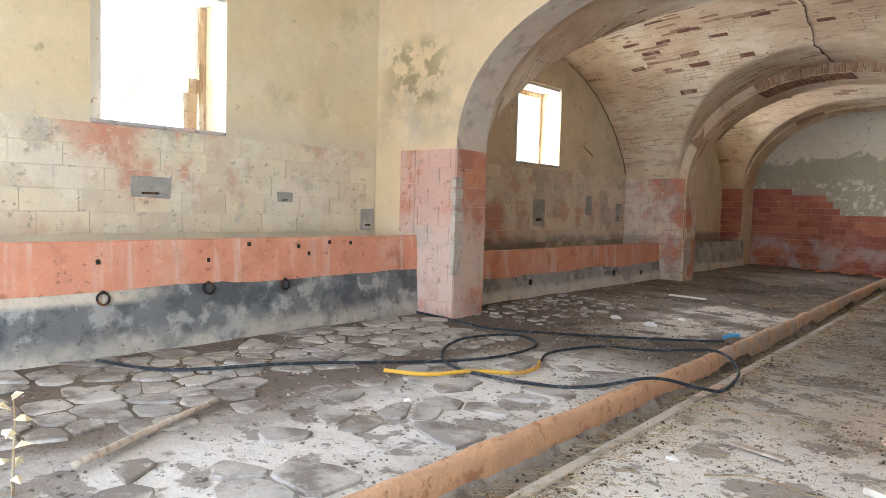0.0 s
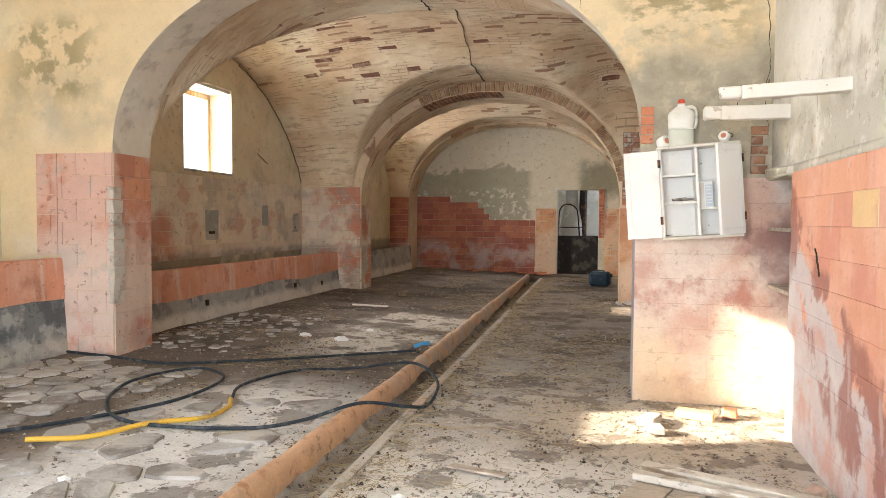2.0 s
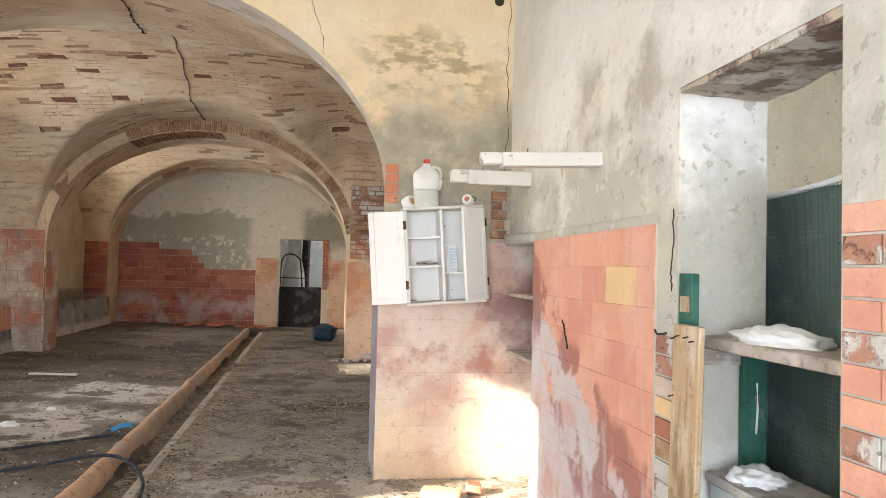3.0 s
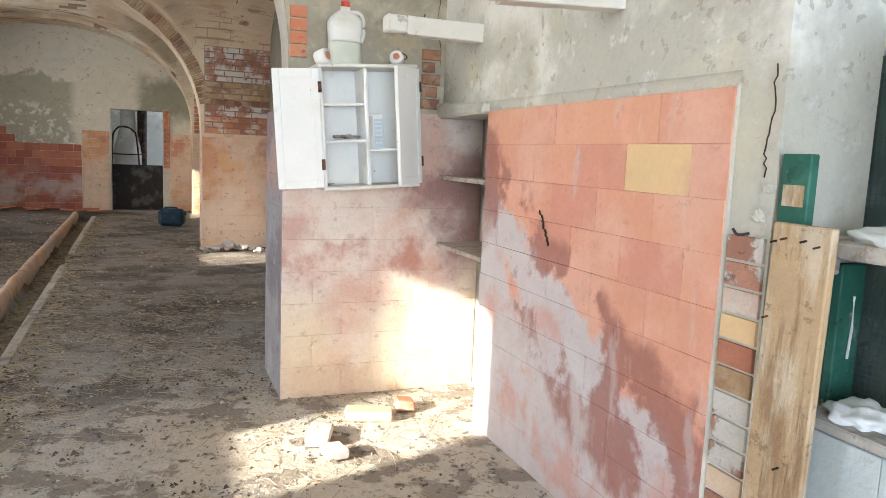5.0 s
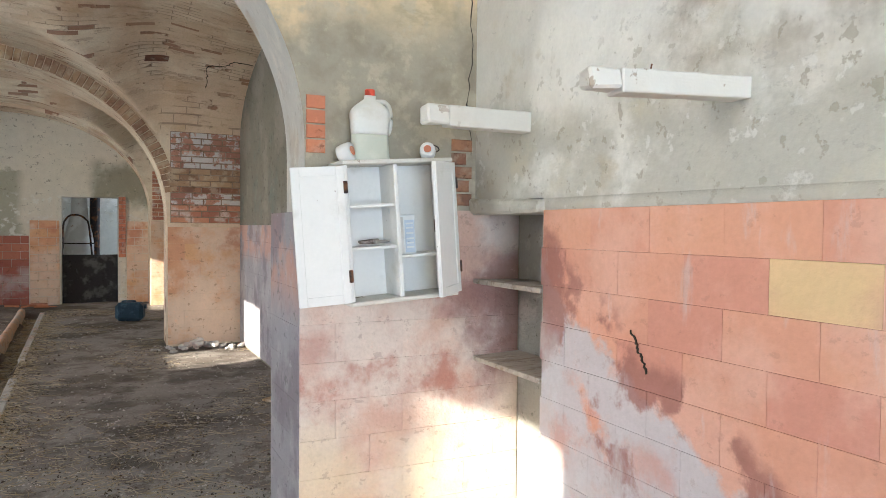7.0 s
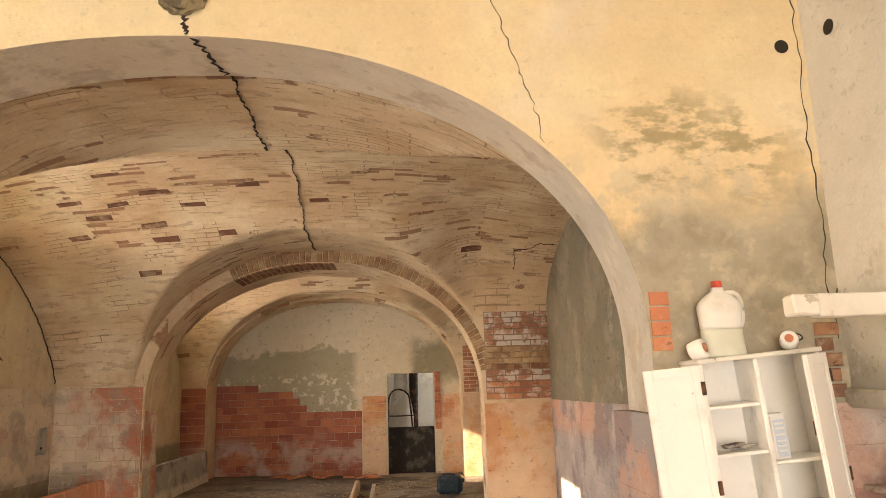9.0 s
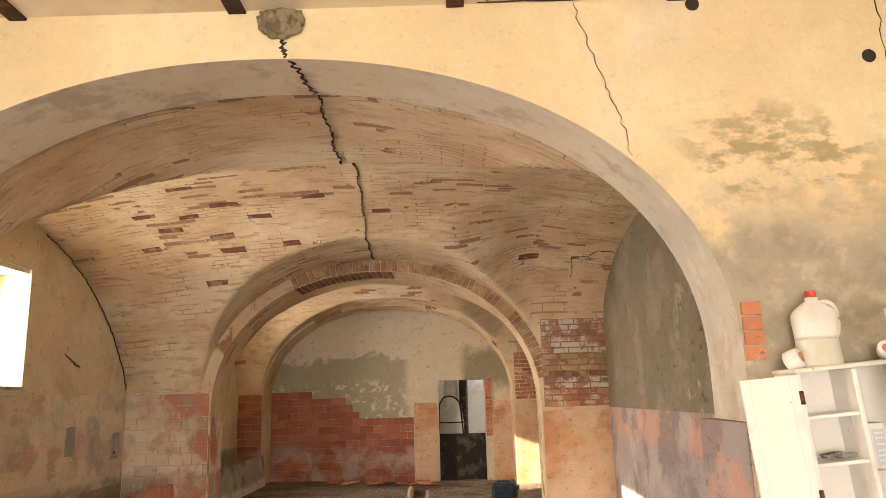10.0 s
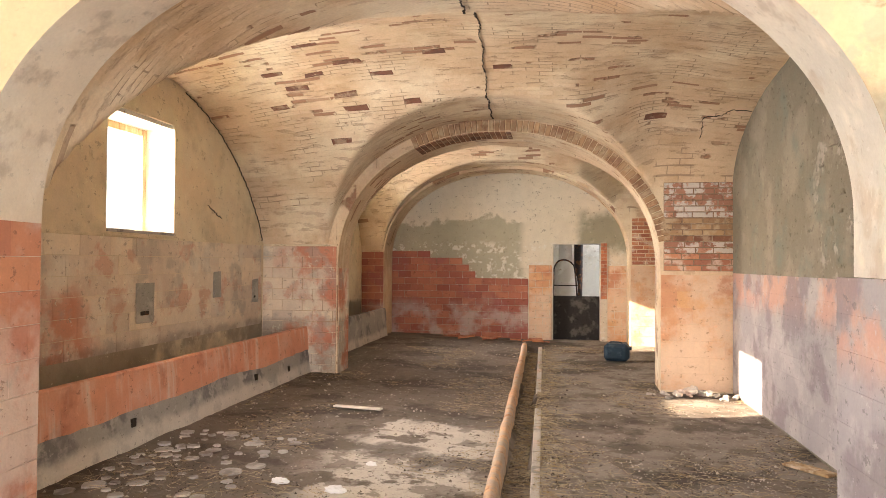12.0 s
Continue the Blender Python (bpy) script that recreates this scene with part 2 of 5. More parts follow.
plaster_far = surface("far_wall_render", (0.40, 0.375, 0.28), (
    layer((0.70, 0.65, 0.54), 0.9, 0.28, 0.36, detail=9, box=(("z", 2.62, None, 0.05),), seed=3, amount=0.95, wobble=0.5),
    layer((0.70, 0.64, 0.52), 0.6, 0.2, 0.4, box=(("x", -3.1, None, 0.1),), seed=3, amount=0.9, wobble=0.1),
    layer((0.72, 0.70, 0.62), 9.0, 0.52, 0.62, box=(("z", None, 2.1, 0.08),), seed=4, amount=0.8, wobble=0.05),
    layer((0.24, 0.23, 0.16), 1.5, 0.3, 0.5, box=(("x", -1.9, None, 0.15), ("z", 1.9, 2.75, 0.15)), seed=8, amount=0.85),
), grain=0.13)
mortar = surface("lime_mortar", (0.62, 0.56, 0.48), (layer((0.45, 0.38, 0.32), 6, 0.5, 0.65),), bump=0.8, grain=0.15)
mortar_grey = surface("grey_cement_patch", (0.36, 0.35, 0.31), (layer((0.5, 0.47, 0.42), 5, 0.5, 0.65),), bump=0.6, grain=0.15)
concrete_dark = surface("wet_dark_concrete", (0.20, 0.21, 0.21), (
    layer((0.46, 0.46, 0.44), 4.0, 0.50, 0.60, seed=2, amount=0.75),
    layer((0.09, 0.10, 0.11), 3.0, 0.48, 0.58, seed=7, amount=0.75),
    layer((0.62, 0.58, 0.5), 2.0, 0.35, 0.55, box=(("z", None, 0.24, 0.08),), seed=4, amount=0.65, wobble=0.08),
    layer((0.72, 0.66, 0.54), 2.0, 0.3, 0.5, box=(("y", None, -3.0, 0.3), ("z", 0.5, None, 0.03)), seed=4, amount=0.9, wobble=0.05),
), rough=0.8, grain=0.15)
concrete_mid = surface("stained_grey_concrete", (0.38, 0.36, 0.33), (layer((0.16, 0.16, 0.16), 2.2, 0.48, 0.58, seed=2, amount=0.75), layer((0.68, 0.63, 0.56), 2.0, 0.30, 0.46, box=(("z", None, 0.24, 0.05),), seed=4, amount=0.9, wobble=0.1), layer((0.52, 0.49, 0.44), 4.0, 0.54, 0.62, seed=8, amount=0.7)), grain=0.15)
arch_lime = surface("arch_limewash", (0.80, 0.72, 0.60), (layer((0.84, 0.79, 0.69), 1.2, 0.45, 0.6, seed=3, amount=0.8), layer((0.55, 0.54, 0.50), 1.2, 0.36, 0.5, box=(("z", None, 2.75, 0.25), ("x", -1.9, None, 0.2)), seed=1, amount=0.8), layer((0.5, 0.42, 0.33), 3.0, 0.52, 0.64, seed=5, amount=0.6)), grain=0.12, chip=0.5)
trough_red = surface("streaked_terracotta", (0.70, 0.33, 0.21), (
    layer((0.70, 0.42, 0.31), 2.0, 0.48, 0.7, seed=2, amount=0.8),
    layer((0.42, 0.15, 0.09), 3.0, 0.52, 0.7, seed=7, amount=0.6),
), grain=0.13, streak=0.5)
tile_salmon = surface("salmon_hollow_tile", (0.70, 0.35, 0.24), (
    layer((0.74, 0.45, 0.34), 2.5, 0.45, 0.65, seed=2, amount=0.7),
    layer((0.62, 0.57, 0.57), 1.8, 0.30, 0.38, box=(("d", None, 1.68, 0.03),), seed=1, amount=0.94, wobble=0.3),
    layer((0.62, 0.30, 0.22), 2.4, 0.48, 0.6, box=(("d", None, 1.5, 0.1),), seed=4, amount=0.6, wobble=0.3),
    layer((0.36, 0.16, 0.125), 2.3, 0.44, 0.50, box=(("d", 1.2, 1.85, 0.06),), seed=9, amount=0.85, wobble=0.3),
    layer((0.66, 0.63, 0.62), 3.5, 0.5, 0.62, box=(("d", None, 1.45, 0.1),), seed=14, amount=0.7, stretch=(1, 1, 0.5)),
    layer((0.66, 0.62, 0.60), 8.0, 0.58, 0.7, seed=5, amount=0.4, stretch=(1, 1, 0.3)),
), vary=0.06, grain=0.1, rough=0.75, bump=0.25, chip=0.3)
tile_yellow = surface("yellow_hollow_tile", (0.78, 0.56, 0.30), (layer((0.7, 0.45, 0.28), 3, 0.5, 0.7),), grain=0.08, rough=0.8)
tile_pier = surface("limed_pink_tile", (0.60, 0.40, 0.32), (
    layer((0.72, 0.64, 0.56), 2.0, 0.36, 0.54, seed=2, amount=0.85),
    layer((0.42, 0.15, 0.10), 2.6, 0.52, 0.66, seed=7, amount=0.75),
    # Yellow below z 0.5: sunlight painted into the tile colour.
    layer((0.74, 0.60, 0.40), 1.5, 0.3, 0.5, box=(("z", None, 0.5, 0.15),), seed=4, amount=0.7),
    # Darker red-brown towards the recess end, above z 0.75.
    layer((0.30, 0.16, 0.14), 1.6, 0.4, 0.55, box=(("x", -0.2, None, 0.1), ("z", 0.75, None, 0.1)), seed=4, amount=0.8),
), vary=0.08, grain=0.13, bump=0.5, chip=0.5)
tile_red = surface("red_pier_tile", (0.60, 0.27, 0.17), (
    layer((0.72, 0.52, 0.44), 1.7, 0.42, 0.56, seed=2, amount=0.7),
    # Pinkish lime at the foot, strengthened to paint in light from behind.
    layer((0.76, 0.62, 0.53), 2.0, 0.34, 0.52, box=(("z", None, 1.1, 0.3),), seed=6, amount=0.85),
    layer((0.5, 0.47, 0.42), 2.4, 0.55, 0.66, seed=7, amount=0.5),
), vary=0.12, grain=0.13, bump=0.45)
tile_limed = surface("limewashed_tile", (0.74, 0.66, 0.49), (
    layer((0.62, 0.36, 0.25), 1.6, 0.52, 0.7, seed=2, amount=0.7),
    layer((0.58, 0.24, 0.15), 1.5, 0.45, 0.6, box=(("y", -3.3, -1.7, 0.25), ("z", 1.3, None, 0.15)), seed=5, amount=0.75),
    layer((0.44, 0.42, 0.36), 2.2, 0.58, 0.66, seed=7, amount=0.6),
    layer((0.82, 0.76, 0.62), 2.2, 0.5, 0.6, seed=8, amount=0.7),
), vary=0.07, grain=0.12, bump=0.45)
tile_mixed = surface("half_limed_tile", (0.73, 0.62, 0.49), (
    layer((0.58, 0.22, 0.13), 1.6, 0.42, 0.48, seed=12, amount=0.8, box=(("y", 1.0, 2.6, 0.3), ("z", None, 1.35, 0.15))),
    layer((0.60, 0.34, 0.24), 2.4, 0.55, 0.62, seed=13, amount=0.7),
    # The same darker band on the tiles above the trough.
    layer((0.16, 0.14, 0.12), 2.0, 0.3, 0.45, box=(("z", None, 0.85, 0.05),), seed=2, amount=0.45, wobble=0.08),
    layer((0.56, 0.20, 0.12), 1.4, 0.46, 0.58, seed=2, amount=0.85, box=(("x", -6.2, None, 0.2),)),
    layer((0.40, 0.36, 0.31), 2.2, 0.52, 0.62, seed=7, amount=0.55),
    layer((0.76, 0.70, 0.59), 2.2, 0.5, 0.66, seed=8, amount=0.7),
), vary=0.1, grain=0.15, bump=0.5)
tile_far = surface("dark_red_tile", (0.40, 0.15, 0.095), (
    layer((0.34, 0.12, 0.10), 1.4, 0.48, 0.62, seed=2, amount=0.8),
    layer((0.52, 0.45, 0.40), 1.6, 0.45, 0.6, box=(("z", None, 0.75, 0.2),), seed=7, amount=0.7),
), vary=0.22, grain=0.12, bump=0.4)
tile_orange = surface("orange_limed_tile", (0.66, 0.37, 0.20), (
    layer((0.74, 0.58, 0.43), 1.4, 0.40, 0.56, seed=2, amount=0.85),
    layer((0.50, 0.20, 0.11), 2.2, 0.52, 0.66, box=(("z", 1.1, None, 0.2),), seed=7, amount=0.7),
), vary=0.05, grain=0.12, bump=0.4)
tile_violet = surface("damp_violet_limewash", (0.37, 0.35, 0.365), (
    layer((0.56, 0.33, 0.25), 2.2, 0.36, 0.50, box=(("z", 1.18, None, 0.12),), seed=2, amount=0.8, wobble=0.15),
    layer((0.24, 0.21, 0.23), 1.6, 0.48, 0.58, seed=7, amount=0.75),
    layer((0.54, 0.51, 0.51), 2.6, 0.50, 0.62, seed=4, amount=0.4),
), vary=0.05, grain=0.12, bump=0.4)
brick_red = surface("old_red_brick", (0.50, 0.22, 0.13), (
    layer((0.66, 0.58, 0.48), 5.0, 0.5, 0.64, seed=2, amount=0.7),
    layer((0.36, 0.16, 0.10), 6.0, 0.5, 0.7, seed=7, amount=0.6),
), vary=0.25, grain=0.15, bump=0.6)
brick_limed = surface("lime_smeared_brick", (0.46, 0.24, 0.16), (layer((0.64, 0.62, 0.57), 6.0, 0.46, 0.54, seed=2, amount=0.9), layer((0.70, 0.55, 0.30), 1.0, 0.62, 0.64, seed=7, amount=0.6)), vary=0.3, grain=0.15, bump=0.8)
rough_soffit = surface("broken_soffit", (0.50, 0.42, 0.32), (layer((0.20, 0.13, 0.09), 6.0, 0.48, 0.55, seed=2, amount=0.85), layer((0.66, 0.62, 0.54), 8.0, 0.5, 0.6, seed=5)), bump=1.0, grain=0.15)
door_black = surface("grimy_black_wood", (0.035, 0.032, 0.03), (layer((0.10, 0.09, 0.08), 4, 0.5, 0.65),), grain=0.2)
# Darker brown versions of the brick, and a brown mortar.
brick_dark = surface("dark_brown_brick", (0.30, 0.15, 0.09), (layer((0.48, 0.36, 0.25), 6, 0.5, 0.62, amount=0.7), layer((0.14, 0.08, 0.06), 5, 0.5, 0.6, seed=4, amount=0.6)), vary=0.35, grain=0.15, bump=0.6)
brick_brown = surface("limewashed_brown_brick", (0.37, 0.235, 0.135), (layer((0.52, 0.41, 0.27), 6, 0.46, 0.62, amount=0.8), layer((0.24, 0.12, 0.07), 4, 0.52, 0.62, seed=4, amount=0.6)), vary=0.22, grain=0.15, bump=0.6)
joint_brown = surface("brown_mortar", (0.27, 0.19, 0.125), (layer((0.42, 0.33, 0.24), 7, 0.5, 0.65),), grain=0.15, bump=0.6)
brick_red_bare = surface("bare_red_brick", (0.56, 0.22, 0.12), (layer((0.66, 0.42, 0.3), 8.0, 0.5, 0.7),), vary=0.2, grain=0.12, bump=0.5)
soil = surface("trodden_floor", (0.19, 0.16, 0.135), (
    layer((0.20, 0.17, 0.14), 3.0, 0.45, 0.7, seed=1, amount=0.9),
    layer((0.54, 0.51, 0.47), 0.9, 0.22, 0.40, box=(("x", -2.45, None, 0.1), ("y", None, 1.2, 1.4)), seed=2, amount=0.88, wobble=0.2),
    # The brighter light on the near floor is painted in as paler concrete.
    layer((0.80, 0.78, 0.75), 1.4, 0.16, 0.34, box=(("x", -2.42, None, 0.1), ("y", None, -1.5, 0.5)), seed=12, amount=0.93, wobble=0.3),
    layer((0.34, 0.31, 0.27), 1.3, 0.36, 0.56, box=(("x", -2.45, None, 0.1), ("y", 1.0, None, 1.0)), seed=3, amount=0.7, wobble=0.2),
    # Pale ground left of the kerb, with the light on it painted in.
    layer((0.76, 0.75, 0.74), 1.1, 0.16, 0.32, box=(("x", -3.95, -2.7, 0.35), ("y", None, -0.3, 0.5)), seed=5, amount=0.92, wobble=0.4),
    layer((0.62, 0.58, 0.52), 1.0, 0.43, 0.455, detail=9, box=(("x", -4.1, -2.75, 0.25), ("y", 0.8, 4.2, 0.4)), seed=9, amount=0.9, wobble=0.3),
    layer((0.52, 0.46, 0.37), 1.5, 0.32, 0.52, box=(("x", -1.6, None, 0.2), ("y", -1.4, 0.1, 0.3)), seed=5, amount=0.8),
    layer((0.075, 0.058, 0.045), 1.1, 0.50, 0.6, seed=7, amount=0.75, box=(("y", 0.0, None, 0.5),)),
    layer((0.16, 0.13, 0.105), 3.2, 0.53, 0.58, detail=9, seed=17, amount=0.65),
    layer((0.07, 0.06, 0.05), 14.0, 0.6, 0.68, seed=3, amount=0.8),
    layer((0.60, 0.58, 0.54), 22.0, 0.66, 0.72, seed=6, amount=0.7),
), grain=0.2, bump=0.9, bump_scale=70)
pale_stone = surface("pale_paving_stone", (0.47, 0.455, 0.44), (
    layer((0.21, 0.185, 0.165), 3.0, 0.43, 0.60, amount=0.85), layer((0.55, 0.54, 0.52), 5.0, 0.56, 0.66, seed=2, amount=0.6)), vary=0.2, grain=0.15, bump=0.6)
kerb_clay = surface("worn_clay_kerb", (0.66, 0.43, 0.28), (
    layer((0.52, 0.45, 0.37), 1.1, 0.3, 0.55, box=(("y", 0.0, None, 1.2),), seed=1, amount=0.9),
    layer((0.74, 0.48, 0.28), 6.0, 0.45, 0.62, seed=2, amount=0.8),
    layer((0.44, 0.20, 0.10), 9.0, 0.55, 0.68, seed=3, amount=0.7),
), grain=0.15, bump=0.8)
concrete_pale = surface("pale_concrete", (0.50, 0.47, 0.43), (layer((0.62, 0.46, 0.38), 2, 0.5, 0.65), layer((0.3, 0.28, 0.25), 5, 0.55, 0.65, seed=3)), grain=0.15)
ceiling_paint = surface("cream_ceiling_paint", (0.80, 0.70, 0.52), (layer((0.70, 0.58, 0.40), 1.3, 0.5, 0.66), layer((0.86, 0.78, 0.62), 2.0, 0.5, 0.66, seed=3)), grain=0.07, bump=0.2)
rust = surface("rusted_steel", (0.05, 0.025, 0.017), (layer((0.13, 0.055, 0.03), 9, 0.48, 0.62), layer((0.05, 0.03, 0.025), 6, 0.5, 0.65, seed=4)), rough=0.85, grain=0.25)
wood_grey = surface("weathered_plank", (0.50, 0.44, 0.37), (layer((0.33, 0.27, 0.21), 4, 0.48, 0.66, stretch=(0.6, 6, 6)), layer((0.66, 0.62, 0.56), 5, 0.5, 0.7, seed=3)), grain=0.15, vary=0.12)
wood_tan = surface("old_pine_board", (0.50, 0.36, 0.21), (layer((0.34, 0.22, 0.12), 3, 0.48, 0.62, stretch=(5, 5, 0.7)), layer((0.62, 0.52, 0.38), 4, 0.48, 0.64, seed=3, stretch=(3, 3, 0.6))), grain=0.15)
wood_white = surface("chipped_white_paint", (0.72, 0.69, 0.62), (layer((0.42, 0.35, 0.27), 14, 0.62, 0.65, detail=9), layer((0.66, 0.62, 0.54), 3, 0.5, 0.7, seed=2)), rough=0.6, grain=0.05, bump=0.15)
batten_paint = surface("worn_pale_batten", (0.62, 0.58, 0.51), (layer((0.36, 0.29, 0.22), 7, 0.52, 0.62, detail=9, stretch=(0.5, 1.5, 3)), layer((0.74, 0.71, 0.65), 5, 0.5, 0.64, seed=3)), rough=0.75, grain=0.12, bump=0.4)
cabinet_white = surface("white_cabinet_paint", (0.86, 0.845, 0.80), (layer((0.72, 0.70, 0.64), 4, 0.56, 0.72), layer((0.30, 0.22, 0.16), 14, 0.70, 0.74, seed=4)), rough=0.5, grain=0.04, bump=0.08)
cabinet_board = surface("bare_cabinet_board", (0.62, 0.58, 0.52), (layer((0.74, 0.71, 0.66), 3, 0.48, 0.62), layer((0.40, 0.30, 0.22), 5, 0.62, 0.72, seed=4)), rough=0.7, grain=0.06, bump=0.1)
paint_green = surface("worn_green_paint", (0.035, 0.12, 0.085), (layer((0.45, 0.40, 0.30), 7, 0.58, 0.66), layer((0.06, 0.17, 0.125), 3, 0.5, 0.6, seed=2)), rough=0.6, grain=0.15)
paint_grey = surface("pale_grey_boards", (0.62, 0.66, 0.66), (layer((0.42, 0.45, 0.44), 4, 0.52, 0.66),), rough=0.6, grain=0.08)
net_green = surface("green_plastic_net", (0.15, 0.21, 0.195), (layer((0.26, 0.33, 0.31), 3, 0.5, 0.62),), rough=0.6)
rubber = surface("dusty_black_hose", (0.03, 0.04, 0.05), (layer((0.10, 0.11, 0.12), 12, 0.5, 0.65),), rough=0.6, grain=0.2, bump=0.1)
hose_yellow = surface("yellow_hose", (0.75, 0.48, 0.06), (layer((0.55, 0.36, 0.1), 9, 0.52, 0.66),), rough=0.5, bump=0.05)
plastic_blue = surface("blue_plastic", (0.08, 0.30, 0.55), rough=0.45, bump=0.05)
can_blue = surface("dark_blue_plastic", (0.025, 0.05, 0.075), (layer((0.07, 0.11, 0.14), 5, 0.5, 0.65),), rough=0.5, bump=0.1)
jug_plastic = surface("milky_plastic", (0.78, 0.77, 0.71), (layer((0.68, 0.65, 0.56), 6, 0.5, 0.7),), rough=0.4, grain=0.04, bump=0.03)
jug_liquid = surface("cloudy_liquid_plastic", (0.60, 0.62, 0.52), (layer((0.7, 0.7, 0.6), 6, 0.5, 0.7),), rough=0.35, grain=0.04, bump=0.02)
cap_red = surface("red_plastic_cap", (0.70, 0.10, 0.05), rough=0.4, bump=0.02)
china = surface("white_china", (0.82, 0.80, 0.76), rough=0.3, grain=0.03, bump=0.02)
iron = surface("dark_iron", (0.05, 0.04, 0.035), (layer((0.2, 0.09, 0.04), 8, 0.5, 0.62),), rough=0.7, metal=0.4)
paper = surface("printed_card", (0.78, 0.78, 0.76), rough=0.6, grain=0.03, bump=0.02)
print_ink = surface("faded_blue_print", (0.58, 0.64, 0.72), rough=0.6, bump=0.0)
sheet_white = surface("crumpled_white_plastic", (0.85, 0.86, 0.86), rough=0.35, grain=0.04, bump=0.3)
straw = surface("dry_straw", (0.42, 0.35, 0.24), (layer((0.32, 0.24, 0.13), 8, 0.45, 0.6),), grain=0.15, bump=0.0)
rubble_mat = surface("rubble_crumbs", (0.36, 0.33, 0.29), (layer((0.14, 0.11, 0.09), 6, 0.5, 0.56), layer((0.55, 0.50, 0.44), 5, 0.55, 0.62, seed=3)), grain=0.2, bump=0.3)
dung = surface("dark_crumbs", (0.07, 0.055, 0.045), grain=0.2, bump=0.3)
earth = surface("outdoor_ground", (0.24, 0.22, 0.13), (layer((0.16, 0.19, 0.07), 0.5, 0.45, 0.6),), grain=0.15)
leaf_dry = surface("papery_leaf", (0.80, 0.72, 0.50), rough=0.7, grain=0.05)
bark = surface("pale_twig", (0.36, 0.29, 0.22), grain=0.15)
nest_mud = surface("nest_mud", (0.30, 0.24, 0.14), (layer((0.16, 0.13, 0.08), 14, 0.45, 0.6),), grain=0.2, bump=1.0)
hole_dark = surface("deep_hole", (0.045, 0.035, 0.025))


# ---- builders ----
def link_mesh(name, bm, material, parent=None, smooth=False):
    bmesh.ops.recalc_face_normals(bm, faces=bm.faces)
    me = bpy.data.meshes.new(name)
    bm.to_mesh(me)
    bm.free()
    if smooth:
        me.polygons.foreach_set("use_smooth", [True] * len(me.polygons))
    me.materials.append(material)
    ob = new(name, me)
    ob.parent = parent
    return ob


def part(name, bm, material, parent, label="", smooth=False):
    ob = link_mesh(name, bm, material, parent, smooth)
    return tagged(ob, label) if label else ob


def structure(ob, label, category):
    return tagged(ob, label, category, kind="structure")


def thing(name, label, category, m=Matrix(), group="", kind=""):
    ob = new(name)
    ob.empty_display_size = 0.1
    ob.matrix_basis = m
    return tagged(ob, label, category, group, kind)


def box(bm, lo, hi, bevel=0.0, m=None, jitter=0.0):
    made = bmesh.ops.create_cube(bm, size=1.0)["verts"]
    for v in made:
        v.co = Vector([a + (b - a) * (c + 0.5) for a, b, c in zip(lo, hi, v.co)])
        if jitter:
            v.co += Vector([random.uniform(-jitter, jitter) for _ in range(3)])
    if bevel:
        edges = list({e for v in made for e in v.link_edges})
        made = list({v for f in bmesh.ops.bevel(bm, geom=edges, offset=bevel, segments=1, affect="EDGES")["faces"] for v in f.verts} | {v for v in made if v.is_valid})
    if m is not None:
        bmesh.ops.transform(bm, matrix=m, verts=[v for v in made if v.is_valid])
    return bm


def slab(lo, hi, bevel=0.0, m=None, jitter=0.0):
    return box(bmesh.new(), lo, hi, bevel, m, jitter)


def tube(points, radius, sides=8, ends=True, taper=None):
    """A round rod through points."""
    bm = bmesh.new()
    rings = []
    pts = [Vector(p) for p in points]
    for i, p in enumerate(pts):
        way = (pts[min(i + 1, len(pts) - 1)] - pts[max(i - 1, 0)]).normalized()
        side = way.cross(Vector((0, 0, 1)))
        side = side.normalized() if side.length > 1e-3 else Vector((1, 0, 0))
        up = side.cross(way)
        r = radius if taper is None else radius * (1 + (taper - 1) * i / (len(pts) - 1))
        rings.append([bm.verts.new(p + r * (math.cos(a) * side + math.sin(a) * up)) for a in [2 * math.pi * k / sides for k in range(sides)]])
    for a, b in zip(rings, rings[1:]):
        for k in range(sides):
            bm.faces.new((a[k], a[(k + 1) % sides], b[(k + 1) % sides], b[k]))
    if ends:
        bm.faces.new(rings[0][::-1])
        bm.faces.new(rings[-1])
    return bm


def curve_points(ctrl, steps=8):
    """A smooth line through the control points."""
    pts = [Vector(p) for p in ctrl]
    pts = [2 * pts[0] - pts[1], *pts, 2 * pts[-1] - pts[-2]]
    out = []
    for a, b, c, d in zip(pts, pts[1:], pts[2:], pts[3:]):
        for k in range(steps):
            t = k / steps
            out.append(0.5 * (2 * b + (c - a) * t + (2 * a - 5 * b + 4 * c - d) * t * t + (3 * b - a - 3 * c + d) * t ** 3))
    return out + [pts[-2]]


def lathe(profile, sides=20, center=(0, 0, 0)):
    bm = bmesh.new()
    rings = [[bm.verts.new((center[0] + r * math.cos(2 * math.pi * k / sides), center[1] + r * math.sin(2 * math.pi * k / sides), center[2] + z)) for k in range(sides)] for r, z in profile]
    for a, b in zip(rings, rings[1:]):
        for k in range(sides):
            bm.faces.new((a[k], a[(k + 1) % sides], b[(k + 1) % sides], b[k]))
    bm.faces.new(rings[0][::-1])
    bm.faces.new(rings[-1])
    return bm


def ring(radius, wire, m, sides=18, around=7):
    bm = bmesh.new()
    rings = []
    for k in range(sides):
        a = 2 * math.pi * k / sides
        rings.append([bm.verts.new(m @ Vector(((radius + wire * math.cos(b)) * math.cos(a), (radius + wire * math.cos(b)) * math.sin(a), wire * math.sin(b)))) for b in [2 * math.pi * j / around for j in range(around)]])
    for k in range(sides):
        a, b = rings[k], rings[(k + 1) % sides]
